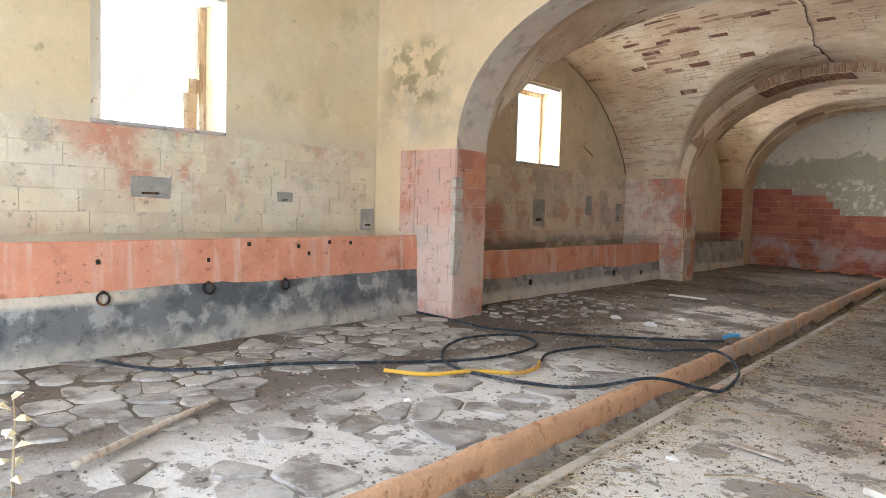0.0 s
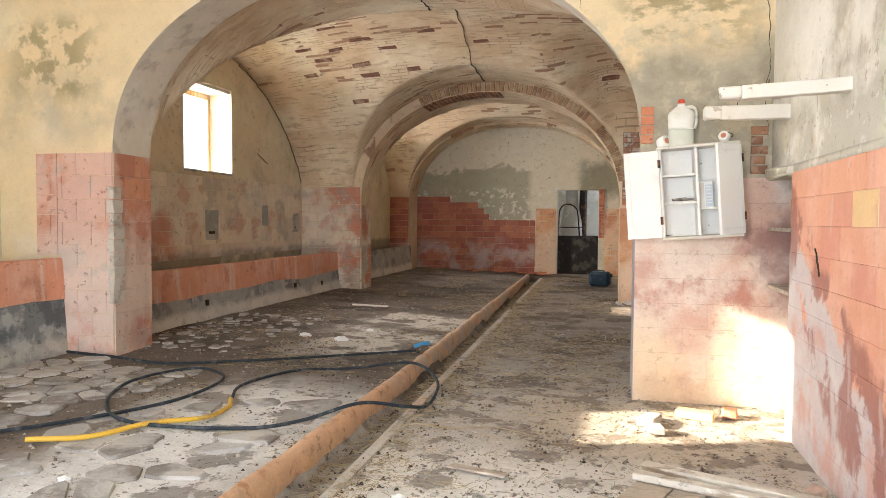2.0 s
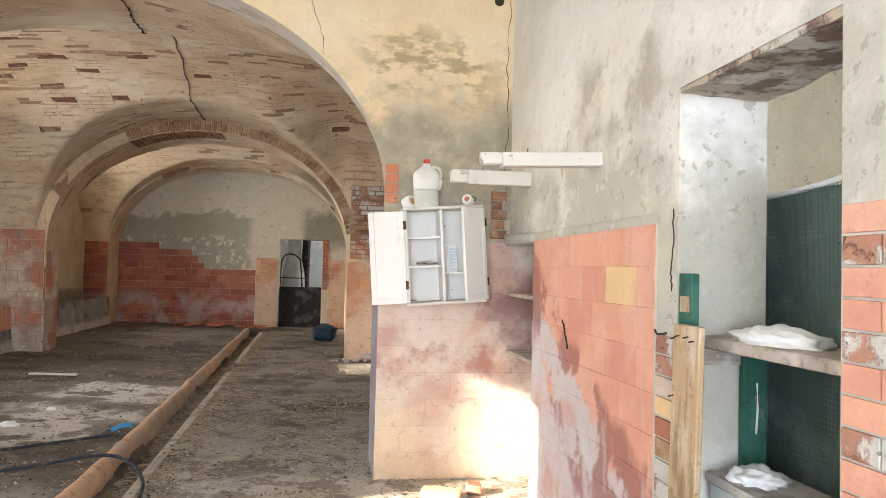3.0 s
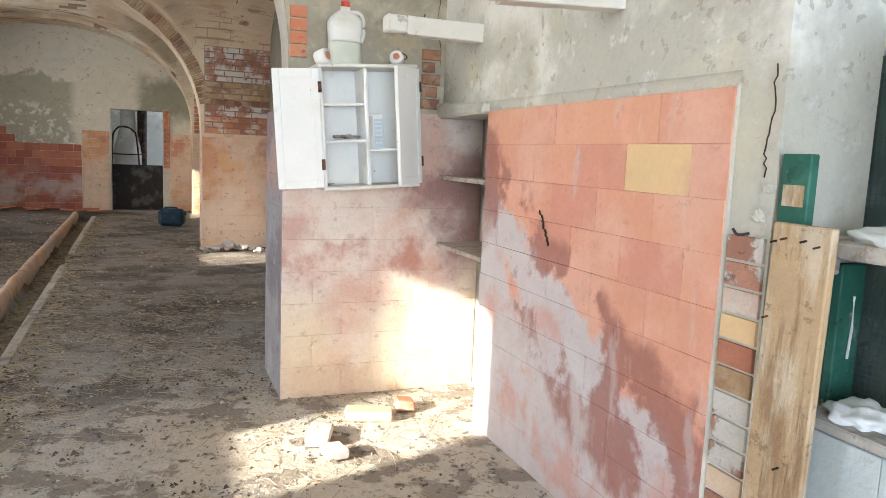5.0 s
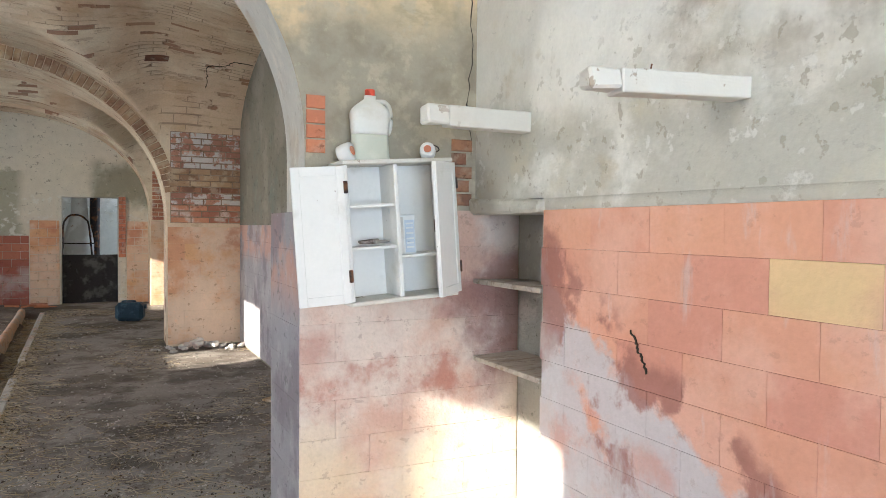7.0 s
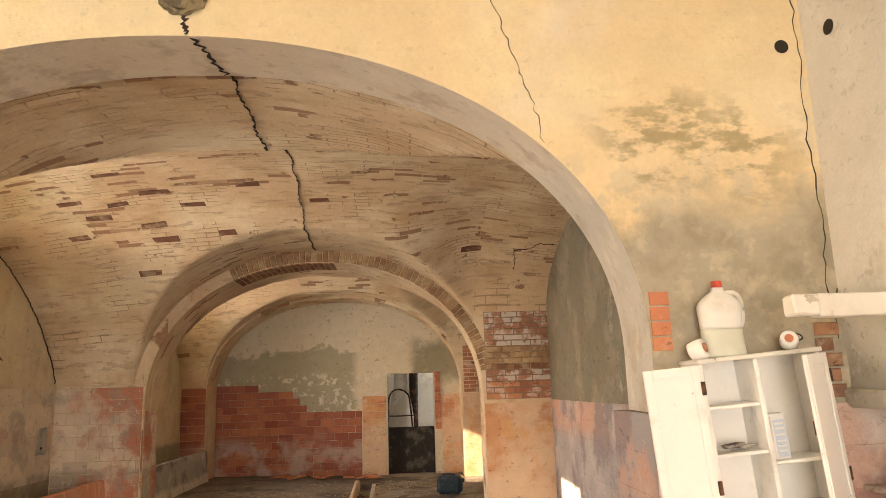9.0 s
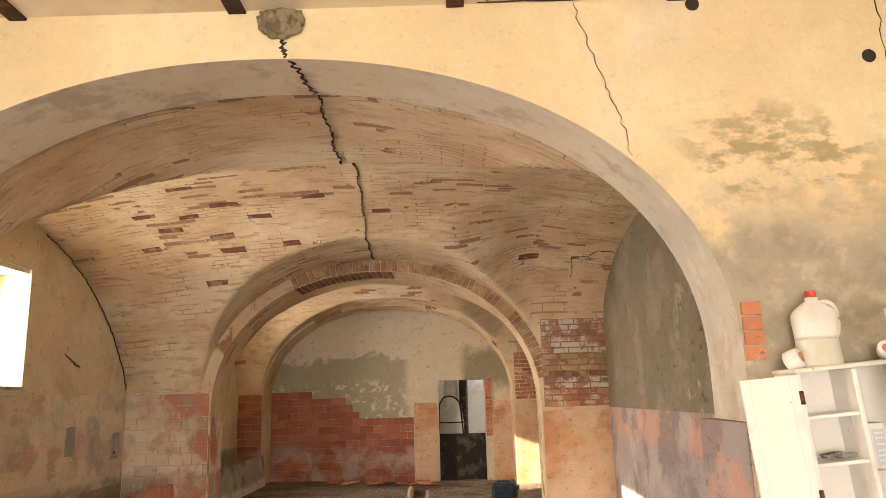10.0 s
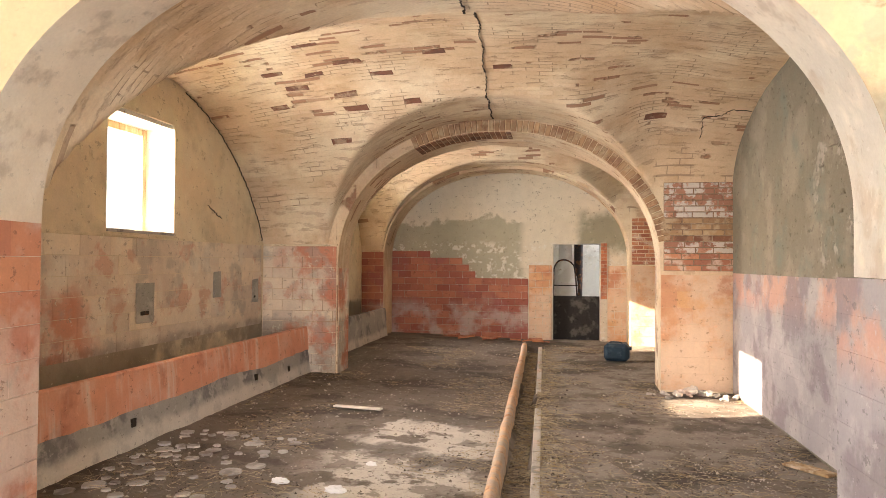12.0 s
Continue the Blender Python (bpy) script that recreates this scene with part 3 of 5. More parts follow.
        for j in range(around):
            bm.faces.new((a[j], a[(j + 1) % around], b[(j + 1) % around], b[j]))
    return bm


def wall(name, axis, near, far, u0, u1, z0, z1, holes=(), step=0.35):
    """A wall across axis ('x' or 'y') from near to far, with holes (u0, u1, z0, z1) right through."""
    us = sorted({u0, u1, *[h[0] for h in holes], *[h[1] for h in holes]})
    zs = sorted({z0, z1, *[h[2] for h in holes], *[h[3] for h in holes]})
    bm = bmesh.new()
    verts = {}

    def at(d, u, z):
        key = (d, round(u, 4), round(z, 4))
        if key not in verts:
            verts[key] = bm.verts.new((d, u, z) if axis == "x" else (u, d, z))
        return verts[key]

    def full(i, j):
        if not (0 <= i < len(us) - 1 and 0 <= j < len(zs) - 1):
            return False
        u, z = (us[i] + us[i + 1]) / 2, (zs[j] + zs[j + 1]) / 2
        return not any(h[0] < u < h[1] and h[2] < z < h[3] for h in holes)

    for i in range(len(us) - 1):
        for j in range(len(zs) - 1):
            if not full(i, j):
                continue
            a, b, c, d = us[i], us[i + 1], zs[j], zs[j + 1]
            for w in (near, far):
                bm.faces.new([at(w, *p) for p in ((a, c), (b, c), (b, d), (a, d))])
            for (di, dj), (p, q) in {(-1, 0): ((a, c), (a, d)), (1, 0): ((b, c), (b, d)), (0, -1): ((a, c), (b, c)), (0, 1): ((a, d), (b, d))}.items():
                if not full(i + di, j + dj):
                    bm.faces.new((at(near, *p), at(near, *q), at(far, *q), at(far, *p)))
    return bm


def arch_z(x, left, right, spring, rise):
    v = min(1.0, abs((2 * x - left - right) / (right - left)))
    return spring + rise * (1 - v ** 2.12) ** (1 / 2.12)


def arch_wall(y0, y1, x0, x1, left, right, spring, rise, top, bottom=-0.2, parts=64, splay=(0.0, 0.0), lift=0.0):
    """A cross wall with one arched opening, wider behind by splay on either side and higher by lift."""
    bm = bmesh.new()
    outline = [(left, left - splay[0], bottom, bottom)]
    outline += [(x, x + (-splay[0] if x < (left + right) / 2 else splay[1]) * abs(2 * x - left - right) / (right - left), z, z + lift * (z - spring) / rise)
                for x, z in [(q, arch_z(q, left, right, spring, rise)) for q in [(left + right) / 2 - (right - left) / 2 * math.cos(math.pi * k / parts) for k in range(parts + 1)]]]
    outline += [(right, right + splay[1], bottom, bottom)]
    rows = []
    for k, (xa, xb, za, zb) in enumerate(outline):
        ta, tb = xa, xb
        if k in (0, 1):
            ta = tb = x0
        if k in (len(outline) - 1, len(outline) - 2):
            ta = tb = x1
        tz = bottom if k in (0, len(outline) - 1) else top
        rows.append([bm.verts.new(p) for p in ((ta, y0, tz), (xa, y0, za), (xb, y1, zb), (tb, y1, tz))])
    for a, b in zip(rows, rows[1:]):
        for k in range(3):
            bm.faces.new((a[k], a[k + 1], b[k + 1], b[k]))
        bm.faces.new((a[3], a[0], b[0], b[3]))
    return bm


# ---- the building ----
LEFT, RIGHT = -6.5, 0.0
ARCH1 = dict(left=-5.306, right=-0.87, spring=1.88, rise=1.52)
ARCH2 = dict(left=-5.37, right=-0.97, spring=1.62, rise=1.84)
ARCH3 = dict(left=-6.0, right=-0.88, spring=1.75, rise=1.88)
WIN1, WIN2, WIN3, WIN0 = (-3.19, -1.96, 1.87, 3.15), (2.825, 4.0, 1.935, 3.165), (8.6, 9.8, 1.97, 3.2), (-7.9, -6.7, 1.87, 3.15)

wall_left_front = structure(link_mesh("wall_left_front", wall("w", "x", LEFT, -6.98, -9.4, 0.0, -0.2, 4.2, (WIN1, WIN0)), plaster_left), "ochre plastered stable wall with a deep window", "wall")
wall_left_back = structure(link_mesh("wall_left_back", wall("w", "x", LEFT, -6.98, 0.0, 12.7, -0.2, 4.6, (WIN2, WIN3)), plaster_bay), "stained ochre plaster wall with deep windows", "wall")
wall_arch_front = structure(link_mesh("wall_arch_front", arch_wall(0.0, 0.6, LEFT, 0.45, top=4.2, splay=(0.06, 0.06), lift=0.08, **ARCH1), plaster_front), "ochre cross wall with a wide round arch", "wall")
wall_arch_front.data.materials.append(arch_lime)
for face in wall_arch_front.data.polygons:
    if abs(face.normal.y) < 0.3:
        face.material_index = 1
wall_arch_middle = structure(link_mesh("wall_arch_middle", arch_wall(6.37, 6.9, LEFT, 0.45, top=4.6, **ARCH2), plaster_vault), "plastered cross wall with a wide arch", "wall")
wall_arch_end = structure(link_mesh("wall_arch_end", arch_wall(11.46, 12.2, LEFT, 0.45, top=4.6, **ARCH3), plaster_vault), "shallow blind arch before the end wall", "wall")
wall_end = structure(link_mesh("wall_end", wall("w", "y", 12.2, 12.6, LEFT, 0.45, -0.2, 4.6, ((-2.425, -1.43, -0.2, 2.08),)), plaster_far), "grey rendered end wall with a doorway", "wall")
wall_right_front = structure(link_mesh("wall_right_front", wall("w", "x", 0.014, 0.36, -9.4, 0.0, -0.2, 4.2, ((-3.24, -2.42, -0.2, 2.095), (-0.62, 0.0, -0.2, 1.665))), plaster_right), "patched grey and cream plaster wall", "wall")
pier_cladding = structure(link_mesh("wall_pier_cladding", slab((-0.892, 0.001, -0.1), (-0.812, 0.585, 1.60), 0.004), plaster_grey), "tile-clad foot of the arch pier", "wall")
recess_back = structure(link_mesh("wall_recess", slab((0.28, -0.62, -0.2), (0.36, 0.0, 1.665)), mortar_grey), "rough back of a shelf recess", "wall")
wall_right_back = structure(link_mesh("wall_right_back", wall("w", "x", -0.07, 0.36, 0.6, 11.46, -0.2, 4.6), plaster_grey), "bare cement wall", "wall")
wall_back = structure(link_mesh("wall_back", wall("w", "y", -9.4, -9.8, -6.98, 0.36, -0.2, 4.2, ((-3.9, -1.3, -0.2, 2.8),)), plaster_left), "plastered wall with a wide barn doorway", "wall")
ceiling_front = structure(link_mesh("ceiling_front", slab((-6.98, -9.8, 3.665), (0.36, 0.0, 3.9)), ceiling_paint), "cream painted flat ceiling between steel beams", "ceiling")


def vault_height(x, y, y0, y1, near, arch):
    mid, half = (y0 + y1) / 2, (y1 - y0) / 2
    u = min(1.0, abs(y - mid) / half)
    s = min(1.0, max(0.0, (x + 2.2) / 1.2))
    s = s * s * (3 - 2 * s)
    dome = 0.30 * (1 - ((x + 3.25) / 3.25) ** 2)
    spring, top, q = 1.9 + 0.75 * s, 3.68 + dome, 0.75 - 0.25 * s
    z = spring + (top - spring) * (1 - u * u) ** q
    way = (y - y0) / (y1 - y0)
    here = {k: near[k] + (arch[k] - near[k]) * way for k in arch}
    if here["left"] < x < here["right"]:
        z = max(z, arch_z(x, **here) + 0.012)
    return z + noise.noise(Vector((x * 1.3, y * 1.3, 3.0))) * 0.03 + noise.noise(Vector((x * 2.5, y * 14.0, 1.0))) * 0.012


def vault(name, y0, y1, near, arch, lost=()):
    """A cross vault: a domed barrel across the bay, cut by the barrel of the arches; lost: bricks laid bare by fallen plaster."""
    nx, ny = 150, 130
    bm = bmesh.new()

    def height(x, y):
        return vault_height(x, y, y0, y1, near, arch)

    grid = [[bm.verts.new((x, y, height(x, y))) for y in [y0 + (y1 - y0) * (0.5 - 0.5 * math.cos(math.pi * j / ny)) for j in range(ny + 1)]] for x in [-6.52 + 6.54 * i / nx for i in range(nx + 1)]]
    for i in range(nx):
        for j in range(ny):
            bm.faces.new((grid[i][j], grid[i][j + 1], grid[i + 1][j + 1], grid[i + 1][j])).smooth = True
    rng = random.Random(19)
    for x, y, w in lost:
        d = 0.038 * rng.uniform(0.8, 1.15)
        corners = [(x + a * w + rng.uniform(-0.012, 0.012), y + b * d + rng.uniform(-0.005, 0.005)) for a, b in ((-1, -1), (1, -1), (1, 1), (-1, 1))]
        low = [bm.verts.new((p, q, height(p, q) - 0.006)) for p, q in corners]
        high = [bm.verts.new((p, q, height(p, q) + 0.03)) for p, q in corners]
        faces = [bm.faces.new(low)] + [bm.faces.new((low[k], low[(k + 1) % 4], high[(k + 1) % 4], high[k])) for k in range(4)]
        for f in faces:
            f.material_index = 1
    ob = structure(link_mesh(name, bm, plaster_vault), "peeling limewashed brick cross vault", "ceiling")
    ob.data.materials.append(brick_dark)
    return ob


WIDE1, WIDE2 = dict(left=-5.4, right=-0.75, spring=1.88, rise=1.63), dict(left=-5.53, right=-0.78, spring=1.62, rise=1.99)
WIDE3 = dict(left=-6.02, right=-0.86, spring=1.75, rise=1.93)
LOST = [(-4.58, 4.15, 0.15), (-4.25, 4.44, 0.13), (-5.46, 4.21, 0.12), (-5.28, 4.51, 0.13), (-4.75, 4.71, 0.14), (-4.69, 4.93, 0.14), (-5.01, 5.39, 0.13), (-2.89, 4.44, 0.1), (-1.13, 5.59, 0.13), (-5.0, 4.3, 0.1), (-4.0, 4.9, 0.1), (-3.6, 4.1, 0.12), (-4.9, 3.7, 0.13), (-5.6, 4.8, 0.1)]
vault("ceiling_middle", 0.6, 6.37, WIDE1, WIDE2, LOST)
vault("ceiling_end", 6.9, 11.46, ARCH2, WIDE3)
roof = structure(link_mesh("ceiling_roof", slab((-7.2, -9.9, 4.6), (2.6, 16.2, 4.75)), mortar), "plain roof slab over the building", "roof")


def kerb_x(y):
    return -2.69 - 0.025 * max(0.0, y)


def lip_x(y):
    return -2.42 - 0.025 * y


def floor_z(x, y):
    z = 0.012 * noise.noise(Vector((x * 2.1, y * 2.1, 0.0))) + 0.006 * noise.noise(Vector((x * 9, y * 9, 5.0)))
    if x < -2.7:
        z += 0.10 * min(1.0, (-2.7 - x) / 3.1)
    if kerb_x(y) + 0.04 < x < lip_x(y) + 0.02 and y < 10.9:
        z -= 0.09
    return z


bm = bmesh.new()
xs = [-6.6 + 0.07 * i for i in range(103)]
ys = [-9.7 + 0.075 * j for j in range(300)]
grid = [[bm.verts.new((x, y, floor_z(x, y))) for y in ys] for x in xs]
for i in range(len(xs) - 1):
    for j in range(len(ys) - 1):
        bm.faces.new((grid[i][j], grid[i + 1][j], grid[i + 1][j + 1], grid[i][j + 1]))
floor = structure(link_mesh("floor", bm, soil, smooth=True), "dirty concrete and earth stable floor strewn with straw", "floor")
ground = structure(link_mesh("ground", slab((-400, -400, -0.6), (400, 400, -0.22)), earth), "dry field around the building", "ground")

# the side room behind the opening and the back room behind the far doorway
for name, lo, hi, mat in (
        ("wall_side_a", (0.36, -6.2, -0.2), (2.6, -6.0, 3.0), plaster_right), ("wall_side_b", (0.36, -1.6, -0.2), (2.6, -1.4, 3.0), plaster_bay),
        ("wall_side_c", (2.4, -6.0, -0.2), (2.6, -1.6, 3.0), plaster_bay), ("ceiling_side", (0.36, -6.2, 2.9), (2.6, -1.4, 3.05), plaster_bay),
        ("floor_side", (0.2, -6.2, -0.2), (2.6, -1.4, -0.02), concrete_pale),
        ("wall_room_a", (-4.2, 12.6, -0.2), (-4.0, 15.2, 3.0), plaster_bay), ("wall_room_b", (0.25, 12.6, -0.2), (0.45, 15.2, 3.0), plaster_bay),
        ("wall_room_c", (-4.2, 15.2, -0.2), (0.45, 15.4, 3.0), plaster_right), ("ceiling_room", (-4.2, 12.6, 2.8), (0.45, 15.4, 2.95), plaster_bay), ("floor_room", (-4.2, 12.2, -0.25), (0.45, 15.4, -0.015), concrete_pale)):
    structure(link_mesh(name, slab(lo, hi), mat), "plain wall of a side room" if "wall" in name else "plain surface of a side room", name.split("_")[0])

for x in (-5.39, -4.29, -3.195, -2.11, -1.01):
    beam = thing("ceiling_beam", "rusted steel beam let into the cream ceiling", "beam", group="ceiling beams")
    part("flange", slab((x - 0.045, -9.7, 3.645), (x + 0.045, -0.0, 3.661), 0.004), rust, beam)
    part("web", slab((x - 0.006, -9.7, 3.661), (x + 0.006, -0.0, 3.664)), rust, beam)


# ---- drain kerb and troughs ----
bm = bmesh.new()
rows = []
for j in range(260):
    y = -6.5 + 17.4 * j / 259
    w = 0.050 + 0.010 * noise.noise(Vector((y * 3, 0, 0))) + 0.009 * noise.noise(Vector((y * 7, 4, 0)))
    h = 0.088 + 0.014 * noise.noise(Vector((y * 2.3, 7, 0))) + 0.012 * noise.noise(Vector((y * 6.1, 2, 0)))
    cx = kerb_x(y) + 0.012 * noise.noise(Vector((y * 0.9, 9, 0)))
    rows.append([bm.verts.new((cx + w * c * (1 + 0.1 * noise.noise(Vector((y * 8, c * 3, 1)))), y, max(-0.1, h * s))) for c, s in ((1.05, -1), (1.0, 0.35), (0.75, 0.8), (0.3, 1.0), (-0.3, 1.0), (-0.75, 0.8), (-1.0, 0.35), (-1.05, -1))])
for a, b in zip(rows, rows[1:]):
    for k in range(7):
        bm.faces.new((a[k], a[k + 1], b[k + 1], b[k]))
kerb = tagged(link_mesh("drain_kerb", bm, kerb_clay, smooth=True), "worn rounded orange clay kerb beside the drain", "kerb", kind="structure")
bm = slab((0.0, -6.5, -0.15), (0.07, 4.9, 0.012), 0.006, pose(-2.42, 0, 0, 0, 0, 1.43))
box(bm, (0.0, 6.0, -0.15), (0.07, 10.8, 0.012), 0.006, pose(-2.42, 0, 0, 0, 0, 1.43))
tagged(link_mesh("drain_edge", bm, concrete_pale), "pale concrete lip along the drain channel", "kerb", kind="structure")


def trough(y0, y1, front, top, band, base_mat, face_mat, label):
    t = thing("feeding_trough", label, "trough", Matrix.Translation((0, 0, 0)))
    n = max(4, int((y1 - y0) / 0.12))

    def run(profile, mat, name, lab=""):
        bm = bmesh.new()
        rows = []
        for j in range(n + 1):
            y = y0 + (y1 - y0) * j / n
            rows.append([bm.verts.new((x + 0.008 * noise.noise(Vector((y * 2, z * 4, x))), y, z + (0.015 if z < 0.3 else 0.006) * noise.noise(Vector((y * 3, z * 3, 2))) + (0.05 * noise.noise(Vector((y * 0.9, 3, 2))) + 0.015 * noise.noise(Vector((y * 6, 3, 2))) if name == "front_slab" and z < band else 0.0))) for x, z in profile])
        for a, b in zip(rows, rows[1:]):
            for k in range(len(profile)):
                bm.faces.new((a[k], a[(k + 1) % len(profile)], b[(k + 1) % len(profile)], b[k]))
        bm.faces.new(rows[0][::-1])
        bm.faces.new(rows[-1])
        return part(name, bm, mat, t, lab)

    run([(front + 0.10, -0.05), (front + 0.04, 0.12), (front + 0.0, band), (front - 0.09, band), (front - 0.09, -0.05)], base_mat, "base", "stained dark concrete base")
    run([(front + 0.012, band - 0.02), (front + 0.006, band + 0.1), (front - 0.012, top - 0.012), (front - 0.025, top), (front - 0.075, top), (front - 0.085, top - 0.02), (front - 0.085, band - 0.02)], face_mat, "front_slab", "row of streaked red clay slabs")
    run([(front - 0.09, band - 0.15), (LEFT + 0.004, band + 0.02), (LEFT + 0.004, band - 0.3), (front - 0.09, band - 0.3)], concrete_dark, "basin")
    return t


trough_front = trough(-9.3, -0.004, -5.82, 0.95, 0.60, concrete_dark, trough_red, "long feeding trough of dark concrete with red clay front")
trough_middle = trough(0.604, 6.366, -5.80, 0.74, 0.42, concrete_mid, trough_red, "long feeding trough with orange clay front under a window")
trough_end = trough(6.904, 11.456, -5.95, 0.68, 0.45, concrete_mid, concrete_mid, "dark concrete feeding trough along the wall")
for y, z in ((-3.4, 0.53), (-2.55, 0.55), (-1.78, 0.53)):
    r = part("tether_ring", ring(0.045, 0.009, pose(-5.80, y, z, 0, 80, 0)), iron, trough_front, "rusty iron tether ring")
    part("eye_bolt", slab((-5.84, y - 0.012, z + 0.035), (-5.79, y + 0.012, z + 0.06), 0.004), iron, trough_front)


# ---- windows in the left wall ----
def window(w, name, leaf, near=0.06):
    y0, y1, z0, z1 = w
    win = thing(name, "open window with a pale weathered wooden frame", "window", kind="structure")
    xo = -6.9
    part("lintel", slab((xo - 0.02, y0, z1 - 0.05), (LEFT - 0.02, y1, z1 - 0.002), 0.004), wood_white, win)
    part("sill", slab((xo - 0.05, y0 + 0.002, z0 + 0.001), (LEFT + 0.015, y1 - 0.002, z0 + 0.035), 0.006), concrete_pale, win)
    part("frame_side", slab((xo, y1 - 0.075, z0 + 0.036), (xo + 0.06, y1 - 0.004, z1 - 0.052), 0.005), wood_tan, win)
    part("frame_side", slab((xo, y0 + 0.004, z0 + 0.036), (xo + 0.05, y0 + near, z1 - 0.052), 0.005), wood_white, win)
    if leaf:
        part("frame_top", slab((xo, y0 + 0.062, z1 - 0.13), (xo + 0.05, y1 - 0.077, z1 - 0.053), 0.005), wood_tan, win)
    return win


# Near frame side widened to block sun and trim its patch.
window(WIN1, "window_1", False, 0.24)
window(WIN2, "window_2", True)
window(WIN3, "window_3", True)
# Added window out of view behind the camera.
window(WIN0, "window_unseen", True)


# ---- the hung cabinet and what stands on it ----
def fz(x, y, up=0.0):
    return floor_z(x, y) + up


cab = thing("wall_cabinet", "small white wooden wall cabinet hanging crooked with open doors", "cabinet", pose(-0.711, -0.012, 1.198, 0, -4.2, 0))
CW, CH, CD = 0.52, 0.605, 0.20
part("back_panel", slab((0.0, -0.012, 0.0), (CW, 0.0, CH)), cabinet_white, cab)
part("side_panel", slab((0.0, -CD, 0.0), (0.018, -0.013, CH), 0.003), cabinet_white, cab)
part("side_panel", slab((CW - 0.018, -CD, 0.0), (CW, -0.013, CH), 0.003), cabinet_white, cab)
part("top_panel", slab((-0.008, -CD - 0.012, CH + 0.001), (CW + 0.008, 0.0, CH + 0.02), 0.004), wood_white, cab)
part("bottom_panel", slab((-0.004, -CD - 0.006, -0.02), (CW + 0.004, 0.0, -0.001), 0.004), wood_white, cab)
part("divider", slab((0.235, -CD + 0.004, 0.001), (0.255, -0.013, CH - 0.001), 0.003), cabinet_white, cab)
for z in (0.225, 0.415):
    part("shelf", slab((0.019, -CD + 0.012, z), (0.234, -0.013, z + 0.014), 0.002), cabinet_white, cab)
part("shelf", slab((0.256, -CD + 0.012, 0.175), (CW - 0.019, -0.013, 0.189), 0.002), cabinet_white, cab)


DW = 0.23


def cabinet_door(m, inner):
    door = part("door", slab((0.0, -0.016, 0.0), (DW, 0.0, 0.60), 0.003, m), inner, cab)
    for lo, hi in (((0, -0.022, 0), (0.035, -0.0165, 0.6)), ((DW - 0.035, -0.022, 0), (DW, -0.0165, 0.6)), ((0.036, -0.022, 0), (DW - 0.036, -0.0165, 0.04)), ((0.036, -0.022, 0.56), (DW - 0.036, -0.0165, 0.6))):
        part("stile", slab(lo, hi, 0.0015, m), cabinet_white, door)
    for z in (0.09, 0.48):
        part("hinge", slab((DW - 0.007, -0.027, z), (DW + 0.012, -0.0225, z + 0.055), 0.002, m), iron, door, "rusty steel hinge")
    return door


cabinet_door(pose(-0.232, -CD + 0.022, 0.0, 0, 0, -4), cabinet_white)
right_door = cabinet_door(pose(CW, -CD - 0.004, 0.0, 0, 0, 0) @ pose(0, 0, 0, 0, 0, 42) @ pose(-0.232, 0.0, 0, 0, 0, 0), cabinet_white)
part("knob", slab((0.02, 0.001, 0.29), (0.032, 0.012, 0.345), 0.003, pose(CW, -CD - 0.004, 0.0, 0, 0, 42) @ pose(-0.232, 0, 0)), iron, right_door, "small oval metal latch")

carton = thing("milk_carton", "small white printed carton standing in the cabinet", "box", pose(-0.415, -0.11, 1.396, 0, -4.2, -8))
part("body", slab((-0.05, -0.035, 0.0), (0.045, 0.035, 0.195), 0.002), paper, carton)
part("flap", slab((-0.05, -0.035, 0.196), (-0.048, 0.035, 0.235), 0, pose(0, 0, 0, 0, -6, 0)), paper, carton)
part("dark_panel", slab((-0.0485, -0.0362, 0.01), (-0.012, -0.0352, 0.185)), cabinet_board, carton, "brown printed edge")
part("print_panel", slab((-0.005, -0.0367, 0.02), (0.04, -0.0352, 0.17)), print_ink, carton, "faded blue print")
bm = bmesh.new()
for z in (0.04, 0.06, 0.08, 0.105, 0.13, 0.15):
    box(bm, (0.0, -0.0377, z), (0.035, -0.0368, z + 0.008))
part("print_lines", bm, paper, carton)
for x, y, z, s in ((-0.60, -0.12, 1.457, 0.05), (-0.55, -0.13, 1.459, 0.04), (-0.675, -0.16, 1.21, 0.028)):
    tagged(link_mesh("rag_scrap" if s > 0.03 else "stone", slab((-s, -s * 0.5, 0), (s, s * 0.5, s * 0.3), s * 0.1, pose(x, y, z, 0, -4, 20), 0.006), rubble_mat), "small grey scrap lying on a cabinet shelf", "debris")

jug = thing("plastic_jug", "milky plastic jug half full with a red cap", "jug", pose(-0.60, -0.115, 1.829, 0, 0, 0))


def jug_body(z0, z1, prof):
    bm = bmesh.new()
    rows = []
    for k in range(13):
        z = z0 + (z1 - z0) * k / 12
        w = prof(z)
        rows.append([bm.verts.new((w * 1.14 * math.copysign(abs(math.cos(a)) ** 0.6, math.cos(a)), w * 0.8 * math.copysign(abs(math.sin(a)) ** 0.6, math.sin(a)), z)) for a in [2 * math.pi * j / 24 for j in range(24)]])
    for a, b in zip(rows, rows[1:]):
        for j in range(24):
            bm.faces.new((a[j], a[(j + 1) % 24], b[(j + 1) % 24], b[j]))
    bm.faces.new(rows[0][::-1])
    bm.faces.new(rows[-1])
    return bm


def jug_width(z):
    return 0.076 + 0.003 * math.cos(z * 28) if z < 0.215 else 0.023 + 0.056 * math.cos((z - 0.215) / 0.07 * 1.57) if z < 0.285 else 0.023


